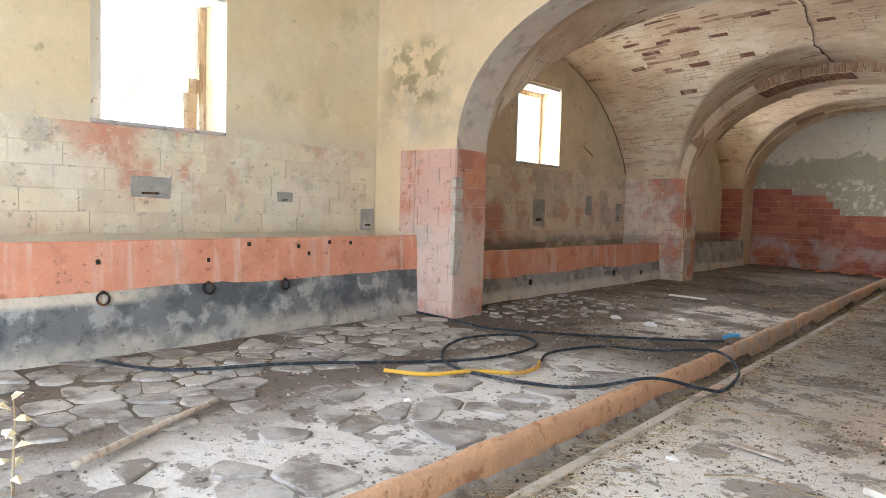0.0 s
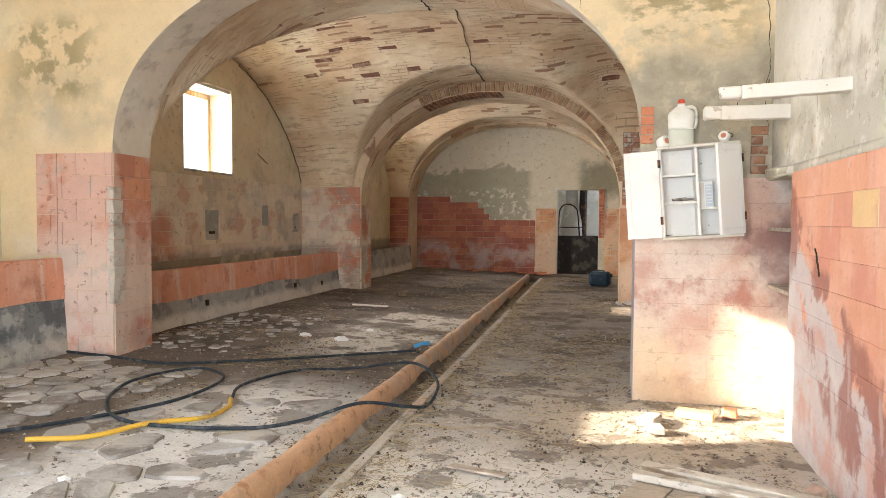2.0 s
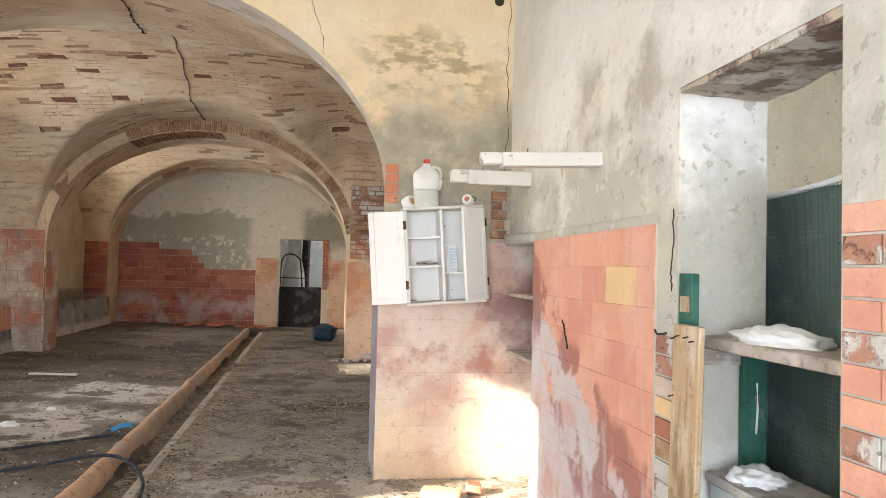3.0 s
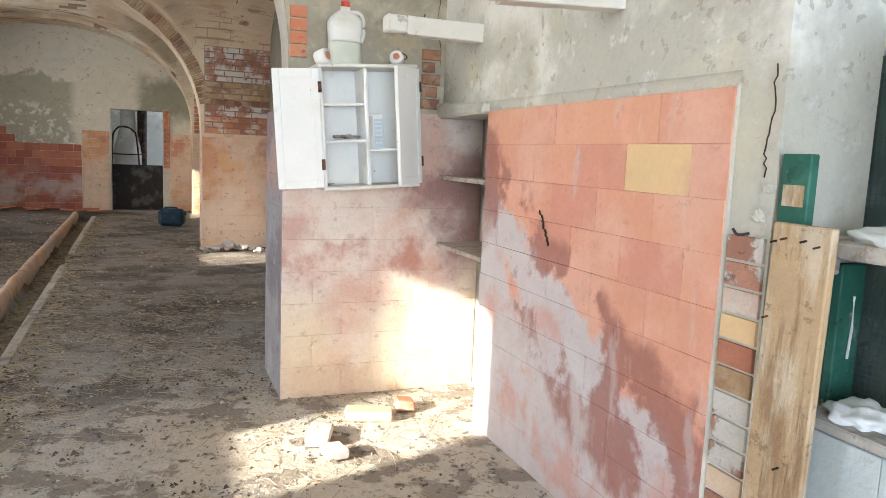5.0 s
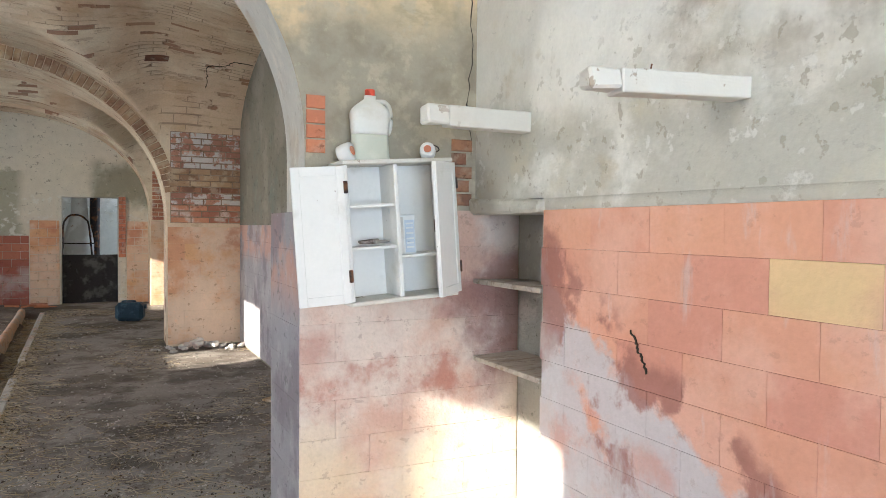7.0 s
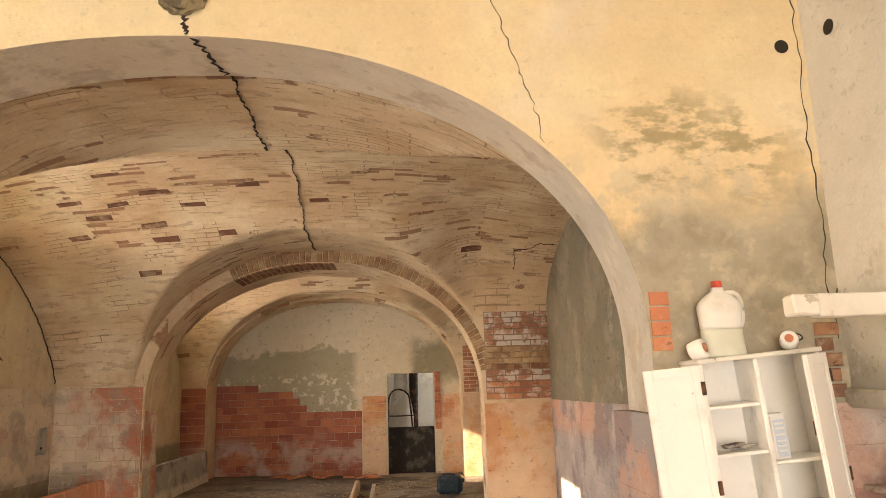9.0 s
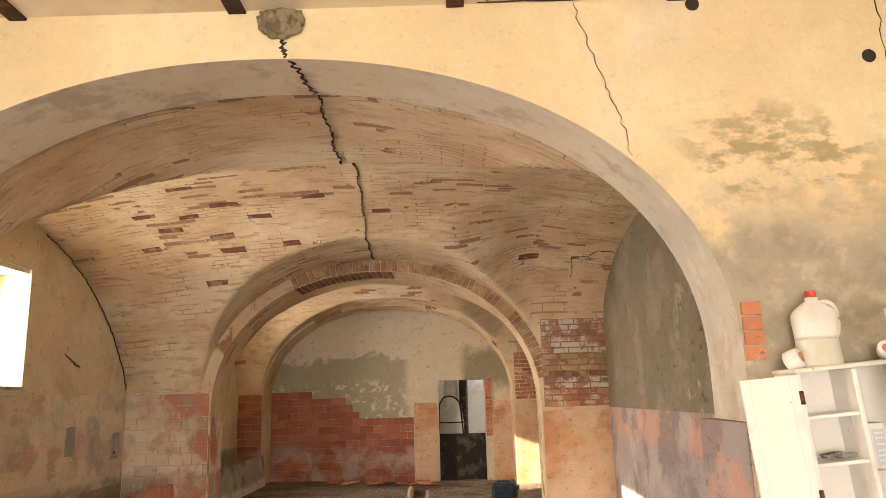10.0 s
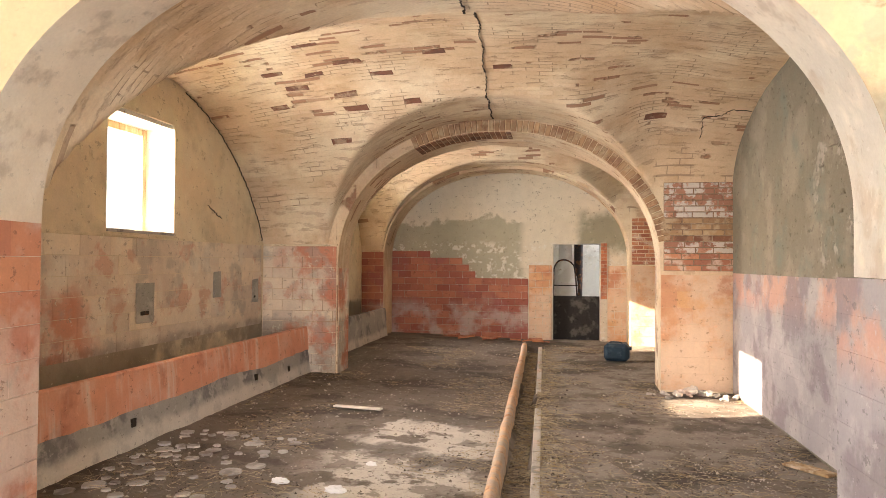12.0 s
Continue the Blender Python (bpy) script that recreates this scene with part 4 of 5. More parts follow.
part("liquid_body", jug_body(0.0, 0.12, jug_width), jug_liquid, jug, "cloudy liquid seen through the plastic", True)
part("upper_body", jug_body(0.1205, 0.30, jug_width), jug_plastic, jug, "", True)
part("handle", tube(curve_points([(0.03, 0, 0.275), (0.075, 0, 0.275), (0.098, 0, 0.24), (0.1, 0, 0.17), (0.088, 0, 0.13)], 5), 0.012, 8), jug_plastic, jug, "", True)
part("cap", lathe([(0.022, 0.30), (0.023, 0.303), (0.023, 0.325), (0.02, 0.329)], 18), cap_red, jug, "red screw cap")
for x, z, rz, s in ((-0.715, 1.862, 40, 1.0), (-0.315, 1.892, -30, 0.85)):
    mug = thing("china_insulator", "old chipped white china fitting with a dark hollow", "insulator", pose(x, -0.13, z, 70, 10, rz))
    part("shell", lathe([(0.030 * s, -0.035 * s), (0.042 * s, -0.03 * s), (0.045 * s, 0.0), (0.042 * s, 0.03 * s), (0.034 * s, 0.037 * s), (0.026 * s, 0.03 * s)], 18), china, mug, "", True)
    part("hollow", lathe([(0.012 * s, 0.0301 * s), (0.021 * s, 0.031 * s), (0.021 * s, 0.036 * s), (0.016 * s, 0.038 * s)], 14), brick_red_bare, mug, "dark rusty hollow")
    part("wire_loop", ring(0.03 * s, 0.003, pose(0.03 * s, 0.02, 0, 80, 0, 0), 14, 5), iron, mug)

# timbers out of the wall, slab and shelves of the recess
for y, z, length, tilt, thick in ((-1.655, 1.95, 0.56, -3.0, 0.034), (-0.475, 2.003, 0.49, 0.0, 0.046)):
    timber = thing("timber_bracket", "rough whitewashed timber stub sticking out of the wall", "timber", pose(0, y, z, 0, tilt, 0), "wall timbers")
    bm = slab((-length + 0.1, -0.036, -thick), (0.05, 0.036, thick), 0.004)
    bmesh.ops.subdivide_edges(bm, edges=bm.edges[:], cuts=5, use_grid_fill=True)
    for v in bm.verts:
        v.co += Vector((0, 0.006 * noise.noise(v.co * 9 + Vector((0, y, 0))), 0.007 * noise.noise(v.co * 7 + Vector((y, 0, 3)))))
    part("beam", bm, wood_white, timber)
    part("split_end", slab((-length, -0.034, -thick * 0.75), (-length + 0.098, 0.033, thick * 0.9), 0.008, None, 0.008), wood_white, timber, "split and chipped timber end")
    part("nail", tube([(-length * 0.6, 0.0, thick - 0.005), (-length * 0.6 + 0.004, -0.004, thick + 0.02)], 0.0025, 6), iron, timber, "rusty nail")
bm = slab((-0.03, -0.625, 1.605), (0.279, -0.004, 1.67), 0.012, None, 0.012)
tagged(link_mesh("recess_slab", bm, plaster_right), "rough white plastered slab over the recess", "slab", kind="structure")
for z, tip in ((1.262, 1.5), (0.868, -2.0)):
    tagged(link_mesh("recess_shelf", slab((0.0, -0.615, -0.012), (0.275, 0.0 - 0.004, 0.012), 0.003, pose(0.003, 0, z, 0, tip, 0)), wood_grey), "dusty grey wooden shelf in the wall recess", "shelf", "recess shelves")

# ---- the side opening: leaning board, shelves, netting ----
board = tagged(link_mesh("leaning_board", slab((-0.013, -0.178, 0.0), (0.013, 0.0, 1.25), 0.004, pose(-0.03, -2.455, 0.0, 0, 1.2, 0), 0.004), wood_tan), "worn pine board with nails leaning on the door jamb", "board")
for dy, z in ((0.03, 1.2), (0.06, 1.21), (0.12, 1.21), (0.16, 1.2), (0.03, 1.0), (0.12, 0.62), (0.15, 0.45)):
    x = -0.043 + 0.021 * z
    part("nail", tube([(x, -2.44 - dy, z), (x - 0.018, -2.437 - dy, z - 0.004)], 0.0028, 6), iron, board)
green = thing("green_post", "green painted wooden post with a paper label in the jamb", "post", pose(0.013, -2.432, 0.0))
part("post", slab((0.0, -0.092, 0.0), (0.03, 0.0, 1.425), 0.004), paint_green, green)
part("label_patch", slab((-0.003, -0.08, 1.29), (-0.0005, -0.015, 1.345)), wood_tan, green)
tagged(link_mesh("green_board", slab((0.25, -2.46, 0.0), (0.345, -2.43, 1.13), 0.004), paint_green), "worn green painted board standing in the opening", "board")
part("cord", tube([(0.30, -2.465, 1.04), (0.302, -2.467, 0.95), (0.298, -2.465, 0.86)], 0.004, 6), sheet_white, bpy.data.objects["green_board"], "white cord nailed to the board")
tagged(link_mesh("shelf_rail", slab((0.075, -2.455, 1.10), (0.245, -2.425, 1.162), 0.004, None, 0.003), wood_grey), "grey wooden rail under the shelf board", "rail")
shelf_a = tagged(link_mesh("opening_shelf", slab((0.09, -3.235, 1.165), (0.33, -2.43, 1.205), 0.005, None, 0.004), wood_grey), "thick weathered shelf board across the opening", "shelf")
shelf_b = tagged(link_mesh("low_shelf", slab((0.10, -2.78, 0.705), (0.36, -2.47, 0.735), 0.005), concrete_pale), "small pale shelf on the grey box", "shelf")


def crumple(cx, cy, cz, sx, sy, sz, seed):
    bm = bmesh.new()
    bmesh.ops.create_icosphere(bm, subdivisions=4, radius=1.0)
    for v in bm.verts:
        d = 1 + 0.35 * noise.noise(v.co * 2.2 + Vector((seed, 0, 0))) + 0.16 * noise.noise(v.co * 5 + Vector((0, seed, 0))) + 0.07 * noise.noise(v.co * 12 + Vector((0, 0, seed)))
        z = max(-0.15, v.co.z)
        v.co = Vector((cx + sx * v.co.x * d, cy + sy * v.co.y * d, cz + sz * (z + 0.15) * d))
    return bm


tagged(link_mesh("plastic_sack", crumple(0.21, -2.72, 1.2, 0.10, 0.20, 0.05, 3), sheet_white, smooth=True), "crumpled white plastic sack on a shelf board", "sack")
tagged(link_mesh("plastic_sheet", crumple(0.22, -2.60, 0.733, 0.09, 0.09, 0.042, 8), sheet_white, smooth=True), "crumpled white plastic on the low shelf", "sheet")
crate = thing("grey_box", "pale grey boarded box standing in the opening", "box", pose(0.11, -2.75, 0.0))
for k in range(3):
    part("front_board", slab((0.0 + 0.083 * k, 0.0, 0.0), (0.08 + 0.083 * k, 0.02, 0.70), 0.003), paint_grey, crate)
part("side_board", slab((0.0, 0.021, 0.0), (0.02, 0.26, 0.70), 0.003), paint_grey, crate)
part("side_board", slab((0.228, 0.021, 0.0), (0.248, 0.26, 0.70), 0.003), paint_grey, crate)
part("back_board", slab((0.021, 0.24, 0.0), (0.227, 0.26, 0.70), 0.003), paint_grey, crate)
tagged(link_mesh("rope", tube(curve_points([(0.30, -2.79, 0.66), (0.34, -2.81, 0.58), (0.325, -2.80, 0.40), (0.30, -2.79, 0.28), (0.33, -2.81, 0.36), (0.315, -2.805, 0.2)], 6), 0.006, 7), sheet_white, smooth=True), "loose white cord hanging on the grey box", "rope")
screen = thing("net_screen", "green plastic net stretched over a wooden frame", "screen", pose(0.50, 0, 0))
part("frame_post", slab((0.0, -2.14, -0.02), (0.035, -2.1, 1.72), 0.003), paint_green, screen)
part("frame_post", slab((0.0, -3.02, -0.02), (0.035, -2.96, 1.80), 0.003), paint_green, screen)
part("frame_post", slab((0.0, -3.70, -0.02), (0.035, -3.65, 1.80), 0.003), paint_green, screen)
part("backing_sheet", slab((0.04, -3.70, -0.02), (0.044, -2.1, 1.75)), net_green, screen, "dull green sheeting")
part("top_edge", tube(curve_points([(0.0, -2.1, 1.735), (0.0, -2.6, 1.76), (-0.005, -2.95, 1.84), (0.0, -3.3, 1.82), (0.0, -3.7, 1.82)], 5), 0.012, 7), sheet_white, screen, "pale rolled hem")
bm = bmesh.new()
for k in range(83):
    y = -3.68 + k * 0.019
    box(bm, (-0.006, y, 0.0), (-0.004, y + 0.0022, 1.75 + 0.02 * math.sin(y * 6)))
for k in range(92):
    box(bm, (-0.0085, -3.69, 0.01 + 0.019 * k), (-0.0065, -2.1, 0.0122 + 0.019 * k))
part("net", bm, net_green, screen, "fine square plastic mesh")

# ---- things on the floor ----
pallet = thing("plank_door", "old battened plank door lying flat on the floor", "door", pose(-0.85, -1.79, 0.085, 0, 0, -21.5))
random.seed(5)
x = 0.0
for w in (0.17, 0.15, 0.18, 0.16, 0.17, 0.15):
    if x + w > 0.9:
        break
    part("plank", slab((x, -0.78 + random.uniform(-0.04, 0.05), 0.0), (x + w - 0.006, 0.06 + random.uniform(-0.05, 0.04), 0.022), 0.003, pose(0, 0, 0, 0, random.uniform(-0.4, 0.4), 0), 0.003), wood_grey, pallet)
    x += w
part("batten", slab((-0.03, -0.065, 0.026), (0.93, 0.0, 0.06), 0.005, pose(0, 0, 0, 0, 0, -0.5), 0.003), batten_paint, pallet, "pale chipped batten")
part("batten", slab((-0.02, -0.20, 0.026), (0.88, -0.14, 0.06), 0.005, pose(0, 0, 0, 0, 0, 1.0), 0.003), batten_paint, pallet, "pale chipped batten")
part("batten", slab((-0.03, -0.60, 0.026), (0.75, -0.54, 0.058), 0.005, pose(0, 0, 0, 0, 0, -4.0), 0.003), batten_paint, pallet, "pale chipped batten")
for x in (0.12, 0.6):
    part("bearer", slab((x, -0.7, -0.095), (x + 0.06, 0.02, -0.004), 0.004), wood_grey, pallet)
for px, py, h in ((0.35, -0.1, 0.028), (0.5, -0.1, 0.03), (0.8, -0.1, 0.028)):
    part("rust_strip", slab((px, py - 0.02, h - 0.003), (px + 0.22, py + 0.012, h + 0.003), 0.001), rust, pallet, "rusty iron strap")

HOSE = [(-5.66, -3.51), (-5.12, -3.25), (-4.72, -2.45), (-4.24, -1.71), (-3.94, -1.09), (-4.0, -0.39), (-4.38, -0.18), (-4.55, -0.75), (-4.29, -1.35), (-3.86, -1.63), (-3.22, -1.5), (-2.91, -1.32), (-2.61, -1.07), (-2.37, -0.83), (-2.28, -0.6), (-2.36, -0.04), (-2.65, 0.25), (-3.19, 0.3), (-3.6, 0.05), (-3.75, -0.53), (-3.62, -0.93)]


def over(x, y, up):
    return (x, y, max(fz(x, y, up), 0.128 if abs(x - kerb_x(y)) < 0.11 else 0.0, 0.06 if abs(x - kerb_x(y)) < 0.4 else 0.0))


hose = thing("garden_hose", "long black water hose lying in loops on the floor", "hose")
part("hose", tube(curve_points([over(a, b, 0.022) for a, b in HOSE], 8), 0.0118, 9), rubber, hose, "", True)
part("yellow_hose", tube(curve_points([over(a, b, 0.026) for a, b in ((-3.62, -0.93), (-3.53, -1.12), (-3.53, -1.4), (-3.76, -1.62), (-3.92, -1.93), (-4.2, -2.1))], 8), 0.015, 9), hose_yellow, hose, "yellow rubber end piece", True)
hose2 = thing("garden_hose", "black water hose with a blue coupling across the floor", "hose")
part("hose", tube(curve_points([over(a, b, 0.022) for a, b in ((-5.75, -0.06), (-5.28, -0.08), (-4.71, -0.13), (-4.2, 0.2), (-3.83, 0.5), (-3.23, 1.0), (-2.87, 1.14))], 8), 0.0118, 9), rubber, hose2, "", True)
part("coupling", tube([(-2.88, 1.12, 0.10), (-2.82, 1.16, 0.125), (-2.75, 1.2, 0.128)], 0.019, 12), plastic_blue, hose2, "blue plastic coupling")

tagged(link_mesh("round_stick", tube(curve_points([(-3.83, -4.40, 0.075), (-4.06, -3.9, 0.085), (-4.28, -3.40, 0.09)], 5), 0.021, 9, taper=0.8), wood_grey, smooth=True), "straight weathered wooden pole lying on the floor", "stick")
tagged(link_mesh("white_lath", slab((-0.28, -0.035, 0.0), (0.28, 0.035, 0.02), 0.004, pose(-4.42, 4.19, 0.075, 0, 0, -9)), wood_white), "short pale lath lying on the dark floor", "plank")
tagged(link_mesh("short_plank", slab((-0.2, -0.07, 0.0), (0.2, 0.07, 0.02), 0.004, pose(-0.28, 2.88, 0.012, 0, 0, -52)), wood_tan), "short brown plank lying by the wall", "plank")
tagged(link_mesh("wood_chip", slab((-0.16, -0.03, 0.0), (0.16, 0.03, 0.012), 0.003, pose(-1.70, -1.78, 0.014, 0, 0, -15), 0.004), wood_grey), "flat splinter of grey wood on the floor", "splinter")
for x, y, s, rz in ((-3.83, 1.6, 0.07, 30), (-4.27, 1.68, 0.06, 10), (-3.75, 2.3, 0.04, 70), (-3.61, -2.47, 0.035, 0), (-2.0, -2.2, 0.03, 15)):
    tagged(link_mesh("plaster_lump", crumple(x, y, fz(x, y), s * 1.1, s * 0.6, s * 0.5, s * 50), sheet_white, smooth=True), "small white lump of plaster on the floor", "rubble", "plaster lumps")

can = thing("jerry_can", "dark blue plastic jerry can lying on its side", "canister", pose(-1.31, 9.15, 0.012, 0, 0, -14))
part("body", slab((-0.21, -0.13, 0.0), (0.21, 0.13, 0.29), 0.055), can_blue, can)
part("rib", slab((-0.10, -0.14, 0.08), (0.08, -0.131, 0.21), 0.004), can_blue, can)
part("cap", tube([(0.21, 0.0, 0.22), (0.245, 0.0, 0.22)], 0.035, 12), can_blue, can)
part("handle", tube(curve_points([(-0.12, 0, 0.285), (-0.1, 0, 0.31), (0.06, 0, 0.31), (0.08, 0, 0.285)], 4), 0.014, 7), can_blue, can)

# bricks and rubble in the sunny corner
for x, y, rz, w, mat in ((-0.50, -0.42, -16, 0.125, tile_yellow), (-0.27, -0.33, -10, 0.05, brick_red_bare), (-0.80, -0.62, 70, 0.10, mortar), (-0.78, -0.83, 10, 0.05, mortar)):
    tagged(link_mesh("loose_brick", slab((-w, -0.055, 0.0), (w, 0.055, 0.05), 0.008, pose(x, y, 0.008, 0, 0, rz), 0.006), mat), "broken clay brick lying on the floor in a corner", "brick", "loose bricks")
random.seed(11)
bm = bmesh.new()
for k in range(60):
    a, r = random.uniform(0, 6.28), abs(random.gauss(0, 0.22))
    x, y, s = -0.62 + r * math.cos(a) * 1.2, 5.98 + r * math.sin(a) * 0.45, random.uniform(0.015, 0.055)
    box(bm, (-s, -s * 0.7, 0), (s, s * 0.7, s), s * 0.25, pose(x, y, max(0.0, 0.10 - r * 0.35), random.uniform(-25, 25), random.uniform(-25, 25), random.uniform(0, 180)))
tagged(link_mesh("rubble_heap", bm, concrete_pale), "small heap of pale rubble against the pier", "rubble", kind="stuff")
random.seed(12)
for k in range(12):
    x, y = random.uniform(-4.6, -2.6), random.uniform(11.5, 11.95)
    w = random.uniform(0.08, 0.2)
    tagged(link_mesh("tile_shard", slab((-w, -0.09, 0), (w, 0.09, 0.025), 0.004, pose(x, y, 0.03 + 0.1 * min(1, (-2.7 - x) / 3.1) if x < -2.7 else 0.01, random.uniform(-9, 9), random.uniform(-9, 9), random.uniform(-25, 25)), 0.01), brick_red_bare), "broken red tile lying at the foot of the wall", "tile", "fallen tiles")

# ---- behind the far doorway ----
tagged(link_mesh("half_door", slab((-2.42, 12.42, -0.01), (-1.435, 12.46, 0.95), 0.006), door_black), "dark grimy lower half door in a doorway", "door")
tank = thing("metal_churn", "tall pale metal milk tank in the back room", "tank", pose(-2.15, 13.6, 0.0))
part("body", lathe([(0.3, 0.0), (0.3, 1.15), (0.27, 1.35), (0.16, 1.75), (0.14, 2.3)], 24), cabinet_board, tank, "", True)
part("rim", ring(0.3, 0.015, pose(0, 0, 1.15), 24, 6), iron, tank)
part("pipe", tube([(0.28, 0.0, 0.0), (0.30, 0.0, 2.4)], 0.10, 12), iron, tank)
hoop = tagged(link_mesh("tube_frame", tube(curve_points([(-2.42, 12.75, 0.0), (-2.42, 12.75, 1.35), (-2.36, 12.75, 1.66), (-2.2, 12.75, 1.74), (-2.02, 12.75, 1.66), (-1.94, 12.75, 1.4), (-1.84, 12.75, 0.0)], 8), 0.018, 9), iron, smooth=True), "black bent steel tube frame behind the door", "frame")

# ---- window leftovers, nest, cracks ----
twig = thing("bare_branch", "thin bare branches in front of the window", "branch")
part("branch", tube(curve_points([(-7.35, -2.75, -0.22), (-7.35, -2.6, 1.9), (-7.3, -2.35, 2.5), (-7.32, -2.2, 3.3)], 6), 0.012, 6, taper=0.4), bark, twig)
part("branch", tube(curve_points([(-7.3, -2.4, 2.4), (-7.25, -2.6, 2.75), (-7.2, -2.72, 3.1)], 5), 0.006, 5, taper=0.4), bark, twig)
part("branch", tube(curve_points([(-7.3, -2.36, 2.5), (-7.2, -2.2, 2.62), (-7.2, -2.1, 2.9)], 5), 0.005, 5, taper=0.4), bark, twig)
twig2 = thing("bare_branch", "thin bare branches in front of the window", "branch")
part("branch", tube(curve_points([(-7.25, 3.1, -0.22), (-7.25, 3.35, 1.9), (-7.2, 3.6, 2.35), (-7.22, 3.8, 2.75)], 6), 0.014, 6, taper=0.4), bark, twig2)
part("branch", tube(curve_points([(-7.2, 3.58, 2.3), (-7.2, 3.75, 2.2), (-7.15, 3.95, 2.05)], 5), 0.008, 5, taper=0.5), bark, twig2)
strip = thing("torn_frame", "broken orange-brown window frame strip hanging loose", "frame strip")
part("strip", slab((-6.86, -2.20, 1.91), (-6.83, -2.05, 2.28), 0.004, None, 0.012), wood_tan, strip)
part("strip", slab((-6.87, -2.15, 2.27), (-6.84, -2.04, 2.42), 0.004, None, 0.015), wood_tan, strip)
part("strip", slab((-6.88, -2.08, 2.42), (-6.85, -2.04, 3.09), 0.004, None, 0.008), wood_white, strip)

bm = bmesh.new()
bmesh.ops.create_icosphere(bm, subdivisions=4, radius=1.0)
for v in bm.verts:
    d = 1 + 0.2 * noise.noise(v.co * 3)
    v.co = Vector((-2.975 + 0.115 * v.co.x * d, -0.012 + 0.06 * min(0.1, v.co.y) * d, 3.60 + (0.10 * v.co.z if v.co.z < 0.3 else 0.027 + 0.012 * v.co.z) * d))
tagged(link_mesh("swallow_nest", bm, nest_mud), "mud swallow nest stuck under the ceiling", "nest")


def crack(name, pts, width, spread, normal, label="jagged dark crack or edge line in the plaster", seed=1):
    """An uneven dark fissure along a line on a surface."""
    random.seed(seed)
    bm = bmesh.new()
    line = curve_points(pts, 7)
    last = None
    n = Vector(normal)
    for i, p in enumerate(line):
        way = (line[min(i + 1, len(line) - 1)] - line[max(0, i - 1)]).normalized()
        side = way.cross(n).normalized()
        p = p + side * random.uniform(-spread, spread)
        w = width * random.uniform(0.25, 1.0) * (0.3 if i in (0, len(line) - 1) else 1)
        pair = [bm.verts.new(p + side * w + n * 0.003), bm.verts.new(p - side * w + n * 0.003), bm.verts.new(p - n * 0.01)]
        if last:
            bm.faces.new((last[0], last[1], pair[1], pair[0]))
            bm.faces.new((last[1], last[2], pair[2], pair[1]))
            bm.faces.new((last[2], last[0], pair[0], pair[2]))
        last = pair
    return structure(link_mesh(name, bm, hole_dark), label, "crack")


def vault_z(x, y):
    return vault_height(x, y, 0.6, 6.37, WIDE1, WIDE2)


crack("crack_vault", [(q, y, vault_z(q, y) - 0.008) for q, y in [(-2.92 - 0.045 * (0.115 * k) + 0.012 * math.sin(k * 1.3), 0.62 + 0.115 * k) for k in range(50)]], 0.006, 0.012, (0, 0, -1), seed=2)
crack("crack_arch", [(-2.975, 0.0, 3.5), (-2.96, 0.0, 3.45), (-2.945, 0.0, 3.405)], 0.018, 0.012, (0, -1, 0), seed=3)
crack("crack_soffit", [(-2.945, 0.02, 3.398), (-2.92, 0.2, 3.42), (-2.93, 0.4, 3.447), (-2.91, 0.58, 3.472)], 0.012, 0.02, (0, 0, -1), seed=9)
crack("crack_spandrel", [(-1.527, 0, 3.66), (-1.47, 0, 3.46), (-1.40, 0, 3.25), (-1.343, 0, 3.07), (-1.293, 0, 2.844)], 0.003, 0.012, (0, -1, 0), seed=4)
crack("crack_corner", [(-0.02, 0, 3.66), (-0.015, 0, 3.3), (-0.03, 0, 2.9), (-0.015, 0, 2.5), (-0.03, 0, 2.2), (-0.02, 0, 1.9)], 0.0032, 0.010, (0, -1, 0), seed=5)
crack("crack_ceiling", [(0.0, -0.02, 3.663), (-0.5, -0.012, 3.663), (-1.2, -0.02, 3.663), (-2.0, -0.012, 3.663)], 0.006, 0.006, (0, 0, -1), seed=6)
crack("crack_tile", [(0.0, -1.2, 1.17), (0.0, -1.235, 1.12), (0.0, -1.26, 1.08), (0.0, -1.29, 1.03)], 0.005, 0.008, (-1, 0, 0), seed=7)
crack("crack_jamb", [(0.012, -2.385, 1.66), (0.012, -2.39, 1.55), (0.012, -2.375, 1.45), (0.012, -2.385, 1.36)], 0.0007, 0.006, (-1, 0, 0), seed=8)
crack("crack_lunette", [(x, y, vault_z(x, y) - 0.006) for x, y in ((-0.08, 5.38), (-0.3, 5.4), (-0.39, 5.52), (-0.57, 5.58), (-0.56, 5.75), (-0.55, 5.95))], 0.008, 0.012, (0, -0.5, -0.8), seed=10)
for (x, y, z), n in (((-0.097, 0.0, 3.32), "y"), ((0.012, -0.21, 3.31), "x"), ((-0.93, -0.0, 3.625), "y")):
    m = pose(x, y, z, 90, 0, 0) if n == "y" else pose(x, y, z, 0, 90, 0)
    structure(link_mesh("putlog_hole", lathe([(0.036, -0.004), (0.034, 0.004)], 14, (0, 0, 0)), hole_dark), "round dark hole in the plaster", "hole").matrix_basis = m
crack("crack_seam", [(-6.0, -0.42, 3.663), (-4.2, -0.43, 3.663), (-3.4, -0.415, 3.663), (-2.3, -0.42, 3.663), (-1.3, -0.43, 3.663), (-0.2, -0.42, 3.663)], 0.003, 0.008, (0, 0, -1), seed=12)
crack("crack_ceiling_side", [(-1.95, -0.02, 3.663), (-1.93, -0.2, 3.663), (-1.96, -0.4, 3.663), (-1.92, -0.7, 3.663)], 0.003, 0.012, (0, 0, -1), seed=13)
